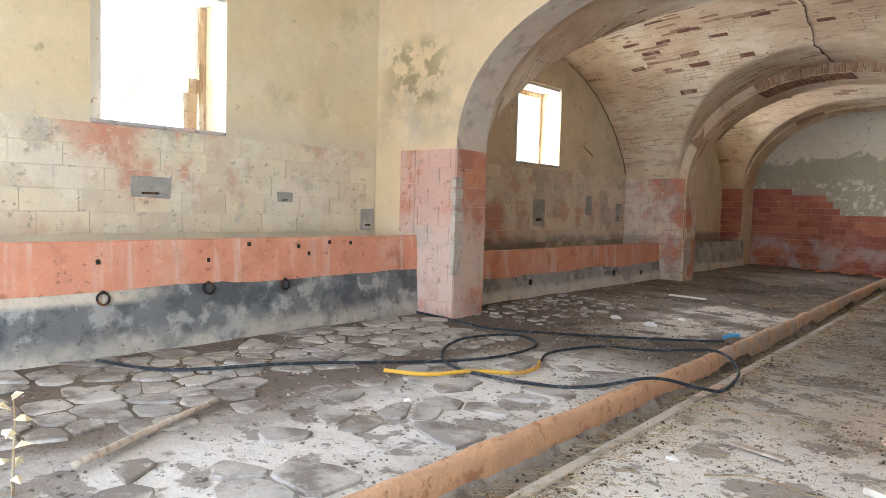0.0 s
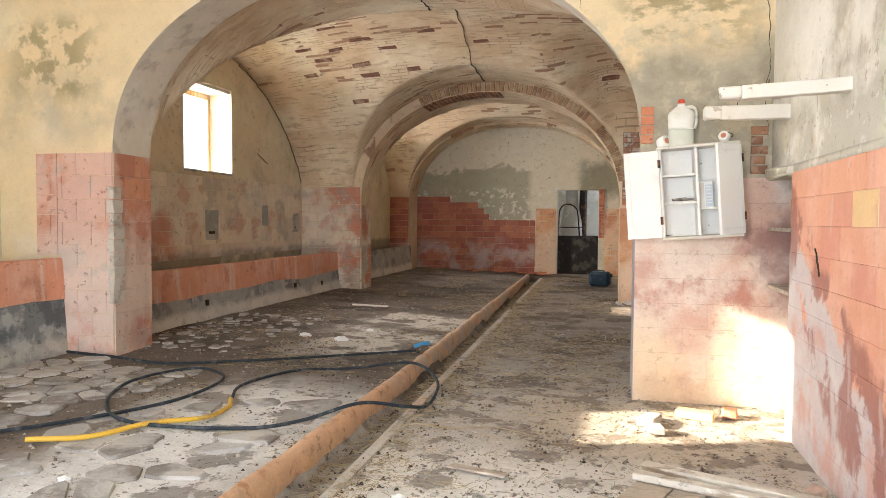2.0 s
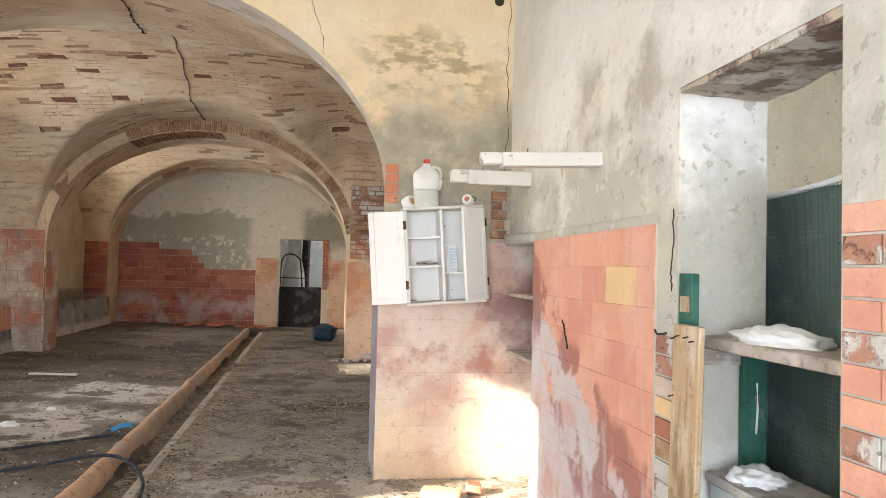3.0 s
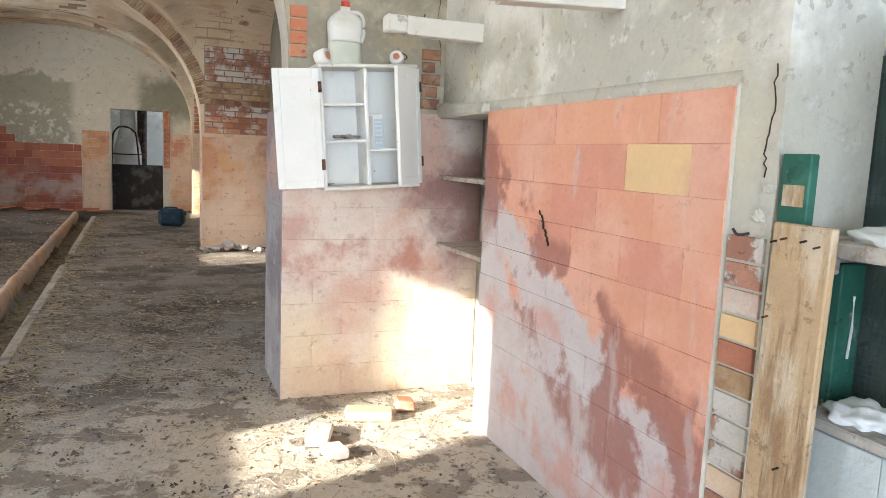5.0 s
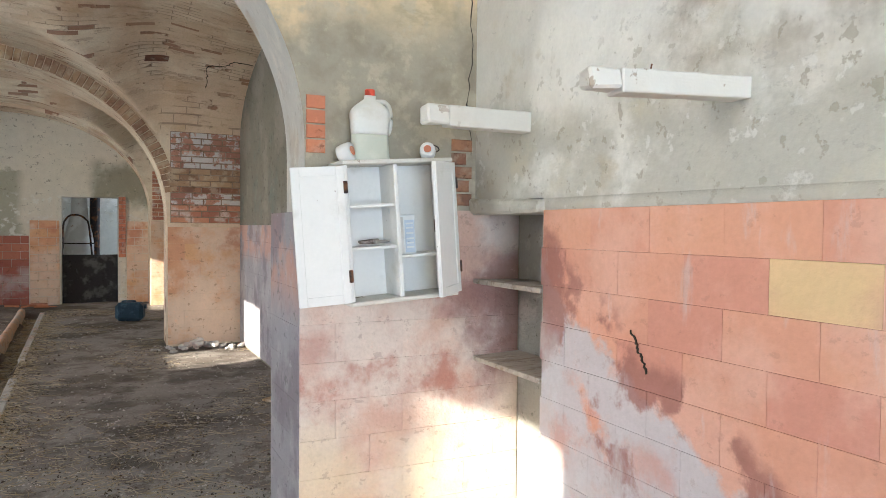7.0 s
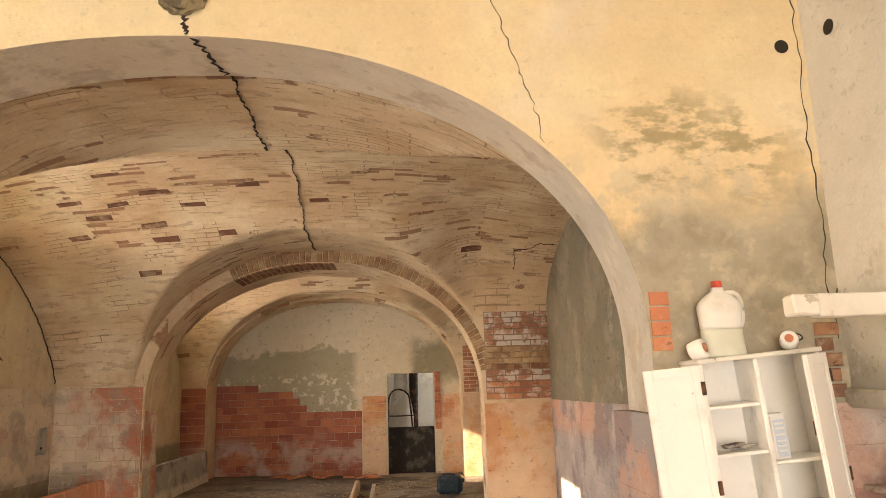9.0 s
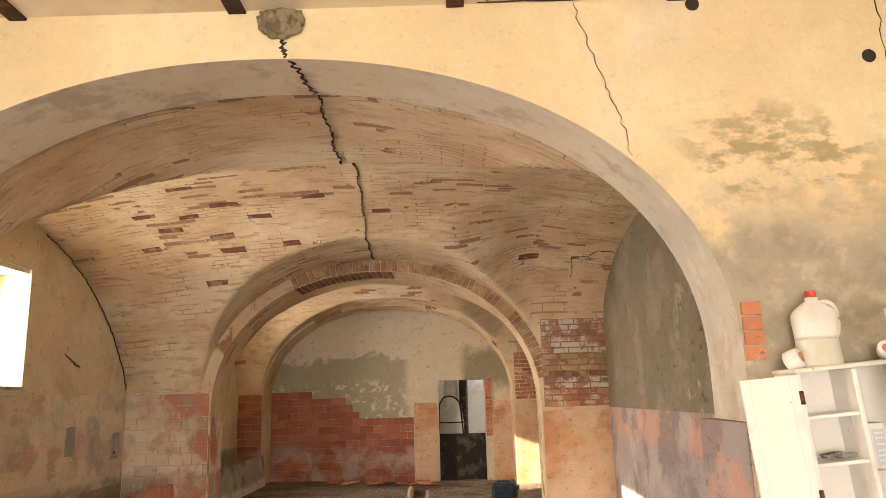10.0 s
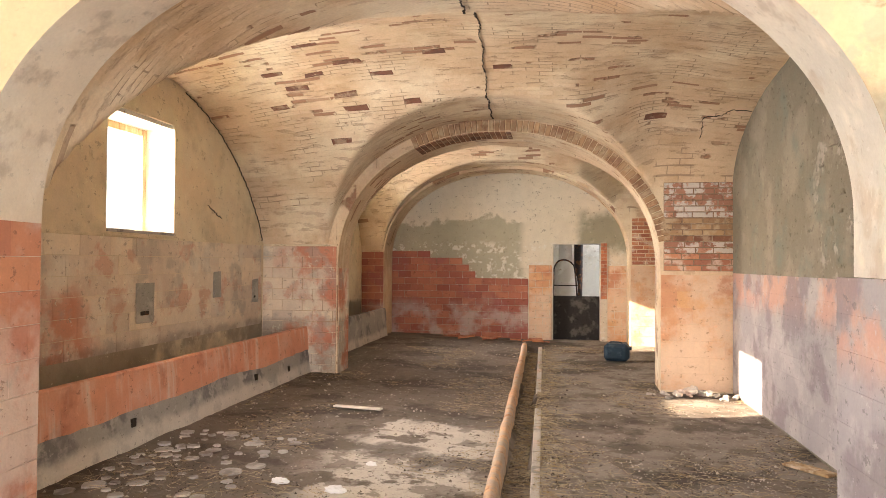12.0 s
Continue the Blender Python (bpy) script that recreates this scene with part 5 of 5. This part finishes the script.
# Dark edge line where the vault meets the left wall, built like a crack.
crack("formeret_line", [(-6.488, 3.485 + 2.86 * math.sin(a), 1.9 + 1.77 * math.cos(a) ** 1.5 - 0.01) for a in [0.25 + 0.11 * k for k in range(12)]], 0.008, 0.014, (1, 0, 0), seed=14)
crack("crack_wall", [(-6.49, 4.75, 2.35), (-6.49, 4.95, 2.25), (-6.49, 5.1, 2.2)], 0.01, 0.015, (1, 0, 0), seed=15)

# string course, cement patches and slots in the left wall
structure(link_mesh("trim_string_course", slab((LEFT, 0.606, 1.885), (LEFT + 0.018, 6.36, 1.912), 0.004), plaster_bay), "thin plaster ledge along the wall", "trim")
structure(link_mesh("trim_string_course_b", slab((LEFT + 0.02, 6.345, 1.885), (-5.375, 6.369, 1.912), 0.004), plaster_bay), "thin plaster ledge on the pier", "trim")
for y, z, w, h in ((-2.69, 1.36, 0.17, 0.085), (-1.28, 1.32, 0.09, 0.05), (-4.35, 1.4, 0.14, 0.09), (3.45, 1.22, 0.16, 0.2), (5.0, 1.36, 0.1, 0.16), (6.1, 1.25, 0.09, 0.16), (0.0 - 0.13, 1.1, 0.1, 0.12)):
    patch = thing("cement_patch", "grey cement patch with a rusty slot in the wall", "wall patch", group="cement patches")
    part("cement", slab((LEFT + 0.006, y - w, z - h), (LEFT + 0.016, y + w, z + h), 0.006, None, 0.012), mortar_grey, patch)
    part("slot", slab((LEFT + 0.012, y - w * 0.5, z - h * 0.62), (LEFT + 0.020, y + w * 0.4, z - h * 0.42), 0.002, None, 0.003), iron, patch)
bm = bmesh.new()
for k in range(9):
    z = 0.55 + 0.115 * k
    box(bm, (-5.345 + random.uniform(-0.012, 0.012), -0.018, z), (-5.290, 0.09 + random.uniform(0, 0.05), z + 0.11), 0.004, None, 0.006)
structure(link_mesh("trim_pier_corner", bm, mortar), "broken mortar edge of the pier", "trim")


# uneven plaster lips round the tiled panel, and the broken soffit of the opening
def lip(name, points, out, drop, mat, seed):
    """A lumpy bead of plaster along a line on a wall."""
    bm = bmesh.new()
    rows = []
    o = Vector(out)
    line = [Vector(points[0]).lerp(Vector(points[1]), k / 60) for k in range(61)]
    d = Vector(drop)
    for k, p in enumerate(line):
        a = 0.5 + 0.5 * noise.noise(Vector((k * 0.21, seed, 0))) + 0.35 * noise.noise(Vector((k * 0.9, seed, 4)))
        h = 0.0035 + 0.003 * noise.noise(Vector((k * 0.5, seed, 8)))
        rows.append([bm.verts.new(q) for q in (p, p + o * h, p + o * h * 0.9 + d * (0.4 + 0.5 * a), p + d * (0.5 + 0.6 * a))])
    for a, b in zip(rows, rows[1:]):
        for k in range(3):
            bm.faces.new((a[k], a[k + 1], b[k + 1], b[k]))
    return structure(link_mesh(name, bm, mat, smooth=True), "uneven edge of broken plaster", "trim")


lip("trim_plaster_top", [(0.013, -0.62, 1.662), (0.013, -2.27, 1.655)], (-1, 0, 0), (0, 0, -0.055), plaster_right, 2)
lip("trim_plaster_side", [(0.013, -2.272, 0.02), (0.013, -2.268, 1.62)], (-1, 0, 0), (0, 0.03, 0), plaster_right, 5)
bm = slab((0.016, -3.238, 2.072), (0.357, -2.422, 2.0935))
bmesh.ops.subdivide_edges(bm, edges=bm.edges[:], cuts=14, use_grid_fill=True)
for v in bm.verts:
    if v.co.z < 2.09:
        v.co.z += 0.014 * noise.noise(v.co * 9) + 0.012 * noise.noise(v.co * 3)
structure(link_mesh("trim_lintel_soffit", bm, rough_soffit), "broken plaster under the lintel", "trim")
for y, z, s, seed in ((-2.375, 1.24, 0.034, 3), (-2.40, 1.32, 0.026, 6), (-2.38, 1.17, 0.026, 9)):
    tagged(link_mesh("plaster_crust", crumple(0.008, y, z, 0.008, s * 0.7, s * 0.8, seed), plaster_right, smooth=True), "white crust of torn plaster on the jamb", "plaster", "jamb crusts")
hinge = tagged(link_mesh("iron_hook", tube(curve_points([(0.02, -2.345, 1.205), (-0.016, -2.335, 1.20), (-0.022, -2.32, 1.215)], 4), 0.004, 7), rust), "rusty iron hinge hook in the jamb", "hook")
for y, z, s in ((-1.30, 0.055, 0.09), (-1.55, 0.05, 0.1)):
    tagged(link_mesh("dusty_sack", crumple(-0.09, y - 0.42, 0.01, 0.05, s * 0.8, 0.05, y), concrete_pale, smooth=True), "dusty crumpled paper sack by the tiled wall", "sack", "floor sacks")


# small square drain holes in the trough front
for y, z in ((-3.43, 0.80), (-2.54, 0.78), (-2.15, 0.90), (-1.62, 0.87), (-1.25, 0.90), (-0.98, 0.89), (-1.5, 0.80)):
    part("drain_hole", slab((-5.835, y - 0.014, z - 0.018), (-5.8135, y + 0.014, z + 0.018), 0.003), hole_dark, trough_front, "dark square hole")
for y, z in ((2.2, 0.30), (4.6, 0.30), (5.6, 0.25)):
    part("drain_hole", slab((-5.80, y - 0.03, z - 0.035), (-5.768, y + 0.03, z + 0.035), 0.004), hole_dark, trough_middle, "dark square hole")
# flaked hollow in the bare right-hand wall
random.seed(77)
for k in range(26):
    y, z, s = random.gauss(2.35, 0.35), random.gauss(2.35, 0.32), random.uniform(0.04, 0.11)
    ob = link_mesh("wall_flake", crumple(-0.068, y, z, 0.02, s, s * 0.7, k * 1.7), plaster_grey)
    structure(ob, "flaking lump of cement on the wall", "plaster")


# ---- pieces: tiles, bricks, paving ----
PIECES = {}


def piece_mesh(w, h, d, mat):
    key = (round(w, 3), round(h, 4), d, mat.name)
    if key not in PIECES:
        w, h = key[0], key[1]
        i = 0.005 if d > 0.012 else 0.0009
        a, b = w / 2, h / 2
        verts = [(-a, 0, -b), (a, 0, -b), (a, 0, b), (-a, 0, b), (-a, d * 0.6, -b), (a, d * 0.6, -b), (a, d * 0.6, b), (-a, d * 0.6, b), (-a + i, d, -b + i), (a - i, d, -b + i), (a - i, d, b - i), (-a + i, d, b - i)]
        faces = [(8, 9, 10, 11)] + [(k, (k + 1) % 4, 4 + (k + 1) % 4, 4 + k) for k in range(4)] + [(4 + k, 4 + (k + 1) % 4, 8 + (k + 1) % 4, 8 + k) for k in range(4)]
        me = bpy.data.meshes.new("piece")
        me.from_pydata(verts, [], faces)
        me.materials.append(mat)
        PIECES[key] = me
    return PIECES[key]


def field(parent, origin, along, out, width, height, tw, th, mat, name="tile", depth=0.012, gap=0.006, shift=0.0, keep=None, seed=1, ragged=0.0, swap=None):
    """Courses of tiles or bricks on a flat wall; each piece is an object on a shared mesh."""
    rng = random.Random(seed)
    o, u, n = Vector(origin), Vector(along), Vector(out)
    rot = Matrix((u, n, u.cross(n) if u.cross(n).z > 0 else n.cross(u))).transposed()
    rows = max(1, round(height / th))
    th = height / rows
    for j in range(rows):
        x = -((shift + (j % 2) * tw / 2) % tw)
        while x < width - 0.02:
            step = tw * (1 + rng.uniform(-ragged, ragged))
            a, b = max(0.0, x), min(width, x + step)
            x += step
            if b - a < 0.035:
                continue
            mid, zc = (a + b) / 2, (j + 0.5) * th
            if keep and not keep(mid, zc):
                continue
            use = swap(mid, zc) if swap else None
            ob = new(name, piece_mesh(b - a - gap, th - gap, depth, use or mat))
            ob.parent = parent
            place = o + u * mid + Vector((0, 0, zc)) + n * rng.uniform(-0.3, 0.1) * min(depth, 0.006)
            turn = Matrix.Rotation(rng.uniform(-0.004, 0.004), 3, n)
            ob.matrix_basis = Matrix.Translation(place) @ (turn @ rot).to_4x4()


X, Y = Vector((1, 0, 0)), Vector((0, 1, 0))
field(wall_right_front, (0.013, -0.622, 0.0), -Y, -X, 1.632, 1.612, 0.326, 0.1612, tile_salmon, depth=0.009, gap=0.0002, shift=0.151, seed=2,
      swap=lambda a, z: tile_yellow if (1.16 < a < 1.47 and 1.29 < z < 1.45) else None)
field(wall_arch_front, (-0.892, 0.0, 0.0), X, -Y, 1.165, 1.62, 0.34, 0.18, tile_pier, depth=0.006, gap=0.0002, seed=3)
field(wall_arch_front, (-5.875, 0.0, 0.06), X, -Y, 0.569, 1.82, 0.30, 0.202, tile_red, depth=0.010, gap=0.003, seed=4, shift=0.1)
field(wall_arch_front, (-6.10, 0.0, 0.97), X, -Y, 0.222, 0.91, 0.30, 0.202, tile_red, depth=0.010, gap=0.003, seed=5)
SL = Vector((-0.06, 0.6, 0)).normalized()
field(wall_arch_front, (-5.306, 0.004, 0.06), SL, Vector((SL.y, -SL.x, 0)), 0.59, 1.82, 0.32, 0.202, tile_red, depth=0.008, gap=0.003, seed=6)
field(pier_cladding, (-0.892, 0.004, 0.01), Y, -X, 0.58, 1.59, 0.34, 0.18, tile_violet, depth=0.006, gap=0.0002, seed=26)
field(wall_left_front, (-6.5, -5.6, 0.97), Y, X, 5.58, 0.90, 0.42, 0.18, tile_limed, depth=0.008, gap=0.005, seed=7, ragged=0.1)
field(wall_left_back, (-6.5, 0.62, 0.77), Y, X, 5.7, 1.12, 0.40, 0.187, tile_mixed, depth=0.006, gap=0.005, seed=8, ragged=0.15)
field(wall_arch_middle, (-6.49, 6.37, 0.05), X, -Y, 1.10, 1.83, 0.30, 0.152, tile_mixed, depth=0.010, seed=9)
field(wall_arch_middle, (-5.37, 6.40, 0.05), Y, X, 0.48, 1.52, 0.26, 0.152, tile_mixed, depth=0.008, seed=10)
field(wall_arch_middle, (-0.96, 6.37, 0.02), X, -Y, 0.96, 1.50, 0.40, 0.21, tile_orange, depth=0.005, gap=0.001, seed=11)
field(wall_arch_middle, (-0.93, 6.37, 1.57), X, -Y, 0.93, 1.16, 0.25, 0.077, brick_red, "brick", depth=0.018, gap=0.014, seed=12, ragged=0.12, swap=lambda a, z: brick_limed if z > 0.72 or 0.24 < z < 0.36 else brick_brown if z > 0.5 else brick_dark if z > 0.36 else None)
structure(link_mesh("trim_brick_joints", slab((-0.93, 6.362, 1.57), (-0.002, 6.3695, 2.73)), joint_brown), "dark mortar between bare bricks", "trim")
field(wall_right_back, (-0.07, 6.34, 0.02), -Y, -X, 5.6, 1.53, 0.36, 0.19, tile_violet, depth=0.006, gap=0.0002, seed=13)


def stepped(a, z):
    x = a - 6.0
    top = 1.92 if x < -5.27 else 1.77 if x < -4.5 else 1.62 if x < -4.3 else 1.48 if x < -4.1 else 1.335
    return z < top


field(wall_end, (-6.0, 12.2, 0.0), X, -Y, 3.04, 1.9175, 0.29, 0.1475, tile_far, depth=0.014, seed=14, keep=stepped)
field(wall_end, (-2.95, 12.2, 0.0), X, -Y, 0.50, 1.62, 0.30, 0.162, tile_orange, depth=0.014, seed=15)
field(wall_end, (-1.28, 12.2, 0.0), X, -Y, 0.40, 1.62, 0.30, 0.162, tile_orange, depth=0.012, seed=16)
field(wall_end, (-1.42, 12.19, 0.9), X, -Y, 0.13, 1.20, 0.13, 0.075, brick_red_bare, "brick", depth=0.03, seed=17)
field(wall_arch_end, (-6.49, 11.46, 0.0), X, -Y, 0.48, 1.88, 0.28, 0.15, tile_far, depth=0.012, seed=18)
field(wall_arch_end, (-0.87, 11.46, 0.0), X, -Y, 0.86, 1.62, 0.36, 0.2, tile_orange, depth=0.006, seed=19)
field(wall_arch_end, (-0.85, 11.46, 1.64), X, -Y, 0.84, 0.95, 0.25, 0.077, brick_red, "brick", depth=0.016, gap=0.014, seed=20, ragged=0.1)
field(wall_right_front, (0.013, -2.275, 0.05), -Y, -X, 0.14, 1.15, 0.30, 0.077, brick_limed, "brick", depth=0.010, gap=0.009, seed=21, swap=lambda a, z: (brick_limed, brick_brown, tile_pier, brick_limed, brick_red, brick_limed, brick_limed, tile_yellow, brick_limed, brick_limed, tile_pier, brick_limed, brick_limed)[int(z / 0.077) * 3 % 13])
field(wall_right_front, (0.013, -3.25, 0.0), -Y, -X, 0.5, 1.6, 0.25, 0.077, brick_red, "brick", depth=0.008, gap=0.007, seed=22, swap=lambda a, z: (tile_salmon, brick_limed, tile_salmon)[int(z / 0.077) % 3])
field(wall_arch_front, (-0.868, 0.0, 1.866), X, -Y, 0.095, 0.27, 0.2, 0.068, brick_red_bare, "brick", depth=0.012, gap=0.008, seed=23)
field(wall_arch_front, (-0.13, 0.0, 1.64), X, -Y, 0.12, 0.34, 0.15, 0.068, brick_dark, "brick", depth=0.02, gap=0.01, seed=24, ragged=0.2)

# the bare ring of the middle arch, and its bare soffit left of the crown
rng = random.Random(31)
cx, half = (ARCH2["left"] + ARCH2["right"]) / 2, (ARCH2["right"] - ARCH2["left"]) / 2
a = 2.08
while a > 0.16:
    x = cx + half * math.cos(a)
    e = 0.004
    slope = (arch_z(x + e, **ARCH2) - arch_z(x - e, **ARCH2)) / (2 * e)
    tangent = Vector((1, 0, slope)).normalized()
    normal = Vector((-tangent.z, 0, tangent.x))
    foot = Vector((x, 6.37, arch_z(x, **ARCH2)))
    ob = new("brick", piece_mesh(0.068, 0.15, 0.02, brick_brown))
    ob.parent = wall_arch_middle
    ob.matrix_basis = Matrix.Translation(foot + normal * (0.082 + rng.uniform(-0.006, 0.006))) @ Matrix((tangent, -Y, normal)).transposed().to_4x4()
    if a > 1.45:
        for y in (6.50, 6.765):
            ob = new("brick", piece_mesh(0.062, 0.255, 0.014, brick_dark))
            ob.parent = wall_arch_middle
            ob.matrix_basis = Matrix.Translation(foot + Vector((0, y - 6.37, 0)) - normal * rng.uniform(-0.003, 0.002)) @ Matrix((tangent, -normal, Y)).transposed().to_4x4()
    a -= 0.076 / (half * math.hypot(math.sin(a), slope * math.sin(a)))

# broken paving in the first bay: irregular flags close together, looser cobbles behind the arch
rng = random.Random(41)


def flag(x, y, outline):
    """One low flagstone with a worn rim."""
    n = len(outline)
    me = bpy.data.meshes.new("paving_stone")
    base = [(p, q, -0.02) for p, q in outline] + [(p, q, 0.003) for p, q in outline] + [(0.93 * p, 0.93 * q, 0.011) for p, q in outline]
    me.from_pydata(base, [], [tuple(range(2 * n, 3 * n))] + [(k, (k + 1) % n, n + (k + 1) % n, n + k) for k in range(n)] + [(n + k, n + (k + 1) % n, 2 * n + (k + 1) % n, 2 * n + k) for k in range(n)])
    me.materials.append(pale_stone)
    ob = new("paving_stone", me)
    ob.parent = floor
    ob.matrix_basis = pose(x, y, floor_z(x, y) + rng.uniform(-0.004, 0.004), rng.uniform(-1.2, 1.2), rng.uniform(-1.2, 1.2), 0)


def cell(p, others):
    """The part of the plane nearer to p than to the others, as a polygon about p."""
    poly = [(-0.3, -0.3), (0.3, -0.3), (0.3, 0.3), (-0.3, 0.3)]
    for o in others:
        dx, dy = o[0] - p[0], o[1] - p[1]
        lim = (dx * dx + dy * dy) / 2
        out = []
        for (ax, ay), (bx, by) in zip(poly, poly[1:] + poly[:1]):
            da, db = ax * dx + ay * dy - lim, bx * dx + by * dy - lim
            if da <= 0:
                out.append((ax, ay))
            if da * db < 0:
                k = da / (da - db)
                out.append((ax + (bx - ax) * k, ay + (by - ay) * k))
        poly = out
    return poly


SPAN = 0.235
seeds = {(i, j): (-5.7 + SPAN * (i + 0.5 + rng.uniform(-0.38, 0.38)), -5.2 + SPAN * (j + 0.5 + rng.uniform(-0.38, 0.38))) for i in range(11) for j in range(25)}
for (i, j), p in seeds.items():
    near = [q for (a, c), q in seeds.items() if 0 < abs(a - i) + abs(c - j) and abs(a - i) < 3 and abs(c - j) < 3]
    if p[0] > -5.66 and p[1] < -0.12 and rng.random() > (0.08 if p[0] < -4.4 else 0.6):
        shrink = rng.uniform(0.85, 0.96)
        rough = []
        poly = cell(p, near)
        for (ax, ay), (bx, by) in zip(poly, poly[1:] + poly[:1]):
            if math.hypot(bx - ax, by - ay) > 0.04:
                rough += [(shrink * (ax + 0.16 * (bx - ax)) + rng.uniform(-0.006, 0.006), shrink * (ay + 0.16 * (by - ay)) + rng.uniform(-0.006, 0.006)), (shrink * (bx - 0.16 * (bx - ax)), shrink * (by - 0.16 * (by - ay)))]
        if len(rough) > 5:
            flag(p[0], p[1], rough)
placed = []
for _ in range(700):
    x, y = rng.uniform(-5.6, -4.5), rng.uniform(0.5, 2.9)
    r = 0.035 + 0.06 * rng.random() ** 1.5
    if x > -5.1 and rng.random() < 0.5 or any((a - x) ** 2 + (c - y) ** 2 < (0.9 * (q + r)) ** 2 for a, c, q in placed) or len(placed) > 75:
        continue
    placed.append((x, y, r))
    n = rng.randint(6, 9)
    flag(x, y, [(r * rng.uniform(0.8, 1.1) * math.cos(6.283 * k / n), r * rng.uniform(0.75, 1.1) * math.sin(6.283 * k / n)) for k in range(n)])


# ---- loose litter ----
def scatter(name, mat, count, place, size, label, seed):
    rng = random.Random(seed)
    verts, faces = [], []
    for _ in range(count):
        x, y = place(rng)
        s = size(rng)
        z = floor_z(x, y) + s * 0.2
        k = len(verts)
        for dx, dy, dz in ((1, 0, 0), (-0.5, 0.85, 0), (-0.5, -0.85, 0), (0, 0, 0.8), (0.3, 0.5, 0.45)):
            q = rng.uniform(0.6, 1.3)
            verts.append((x + dx * s * q, y + dy * s * q, z + dz * s * q - 0.3 * s))
        faces += [(k, k + 4, k + 3), (k, k + 1, k + 4), (k + 1, k + 3, k + 4), (k + 1, k + 2, k + 3), (k + 2, k, k + 3)]
    me = bpy.data.meshes.new(name)
    me.from_pydata(verts, [], faces)
    me.materials.append(mat)
    return tagged(new(name, me), label, "litter", kind="stuff")


def strands(name, mat, count, place, length, label, seed, thick=0.0013):
    rng = random.Random(seed)
    verts, faces = [], []
    for _ in range(count):
        x, y = place(rng)
        a, l = rng.uniform(0, 6.283), 0.8 * length(rng)
        bend = rng.uniform(-0.6, 0.6)
        k = len(verts)
        for i in range(4):
            t = i / 3 - 0.5
            px, py = x + l * t * math.cos(a + bend * t), y + l * t * math.sin(a + bend * t)
            z = floor_z(px, py) + 0.004 + rng.uniform(0, 0.012)
            ox, oy = -math.sin(a) * thick, math.cos(a) * thick
            verts += [(px + ox, py + oy, z), (px - ox, py - oy, z), (px, py, z + thick * 1.6)]
        for i in range(3):
            b = k + 3 * i
            faces += [(b, b + 1, b + 4, b + 3), (b + 1, b + 2, b + 5, b + 4), (b + 2, b, b + 3, b + 5)]
    me = bpy.data.meshes.new(name)
    me.from_pydata(verts, [], faces)
    me.materials.append(mat)
    return tagged(new(name, me), label, "straw", kind="stuff")


def anywhere(rng):
    return rng.uniform(-5.7, -0.08), rng.uniform(-5.2, 11.2)


def drain(rng):
    y = rng.uniform(-5.0, 10.5)
    return rng.gauss(lip_x(y) - 0.02, 0.17), y


def patches(rng):
    while True:
        x, y = anywhere(rng)
        if noise.noise(Vector((x * 1.1, y * 0.9, 7.0))) > (0.12 if y > 0 else 0.28):
            return x, y


def near_path(rng):
    return rng.uniform(-2.4, -0.1), rng.uniform(-4.6, 3.0)


scatter("rubble_crumbs", rubble_mat, 9000, anywhere, lambda r: min(0.04, 0.004 + abs(r.gauss(0, 0.008))), "grey crumbs of mortar and stone on the floor", 51)
scatter("dung_crumbs", dung, 7000, patches, lambda r: min(0.04, 0.004 + abs(r.gauss(0, 0.0055))), "dark dry dung crumbs on the floor", 52)
scatter("pebbles", rubble_mat, 6500, near_path, lambda r: min(0.03, 0.003 + abs(r.gauss(0, 0.006))), "small pebbles on the dusty floor", 53)
scatter("drain_dirt", dung, 2500, drain, lambda r: min(0.03, 0.005 + abs(r.gauss(0, 0.008))), "dark dirt in the drain channel", 54)
strands("straw_drain", straw, 6500, drain, lambda r: r.uniform(0.04, 0.22), "dry straw gathered along the drain", 55)
strands("straw_floor", straw, 4200, patches, lambda r: r.uniform(0.04, 0.2), "dry straw strewn over the floor", 56)
strands("straw_near", straw, 1500, near_path, lambda r: r.uniform(0.04, 0.25), "dry straw strewn on the dusty floor", 57)
for pts, r in (([(-2.5, -1.36), (-2.29, -1.08), (-2.02, -1.08), (-1.74, -0.99), (-1.47, -1.12)], 0.006), ([(-1.8, -2.3), (-1.6, -2.15), (-1.3, -2.2), (-1.05, -2.0)], 0.005), ([(-3.3, -1.6), (-3.05, -1.45), (-2.9, -1.6)], 0.005)):
    tagged(link_mesh("dry_twig", tube(curve_points([(a, b, fz(a, b, 0.012)) for a, b in pts], 5), r, 6, taper=0.4), straw), "thin pale dry twig on the floor", "twig", "floor twigs")
stalk = thing("dry_stalk", "dry pale stalk with papery leaves standing on the floor", "plant", pose(-3.78, -4.66, 0.04) @ Matrix.Scale(1.15, 4))
part("stem", tube(curve_points([(0, 0, -0.02), (0.01, 0, 0.12), (0.0, 0.01, 0.26), (0.015, 0, 0.36)], 5), 0.006, 6, taper=0.5), straw, stalk)
rng = random.Random(61)
for k in range(9):
    z = 0.06 + 0.035 * k
    m = pose(0.005, 0, z, rng.uniform(-30, 30), rng.uniform(-40, 40), 137 * k)
    bm = bmesh.new()
    vs = [bm.verts.new(m @ Vector(p)) for p in ((0, 0, 0), (0.035, 0.022, 0.012), (0.075, 0.0, 0.004), (0.035, -0.022, 0.01), (0.035, 0, 0.025))]
    for i, j in ((0, 1), (1, 2), (2, 3), (3, 0)):
        bm.faces.new((vs[i], vs[j], vs[4]))
    bm.faces.new((vs[0], vs[3], vs[2], vs[1]))
    part("leaf", bm, leaf_dry, stalk)
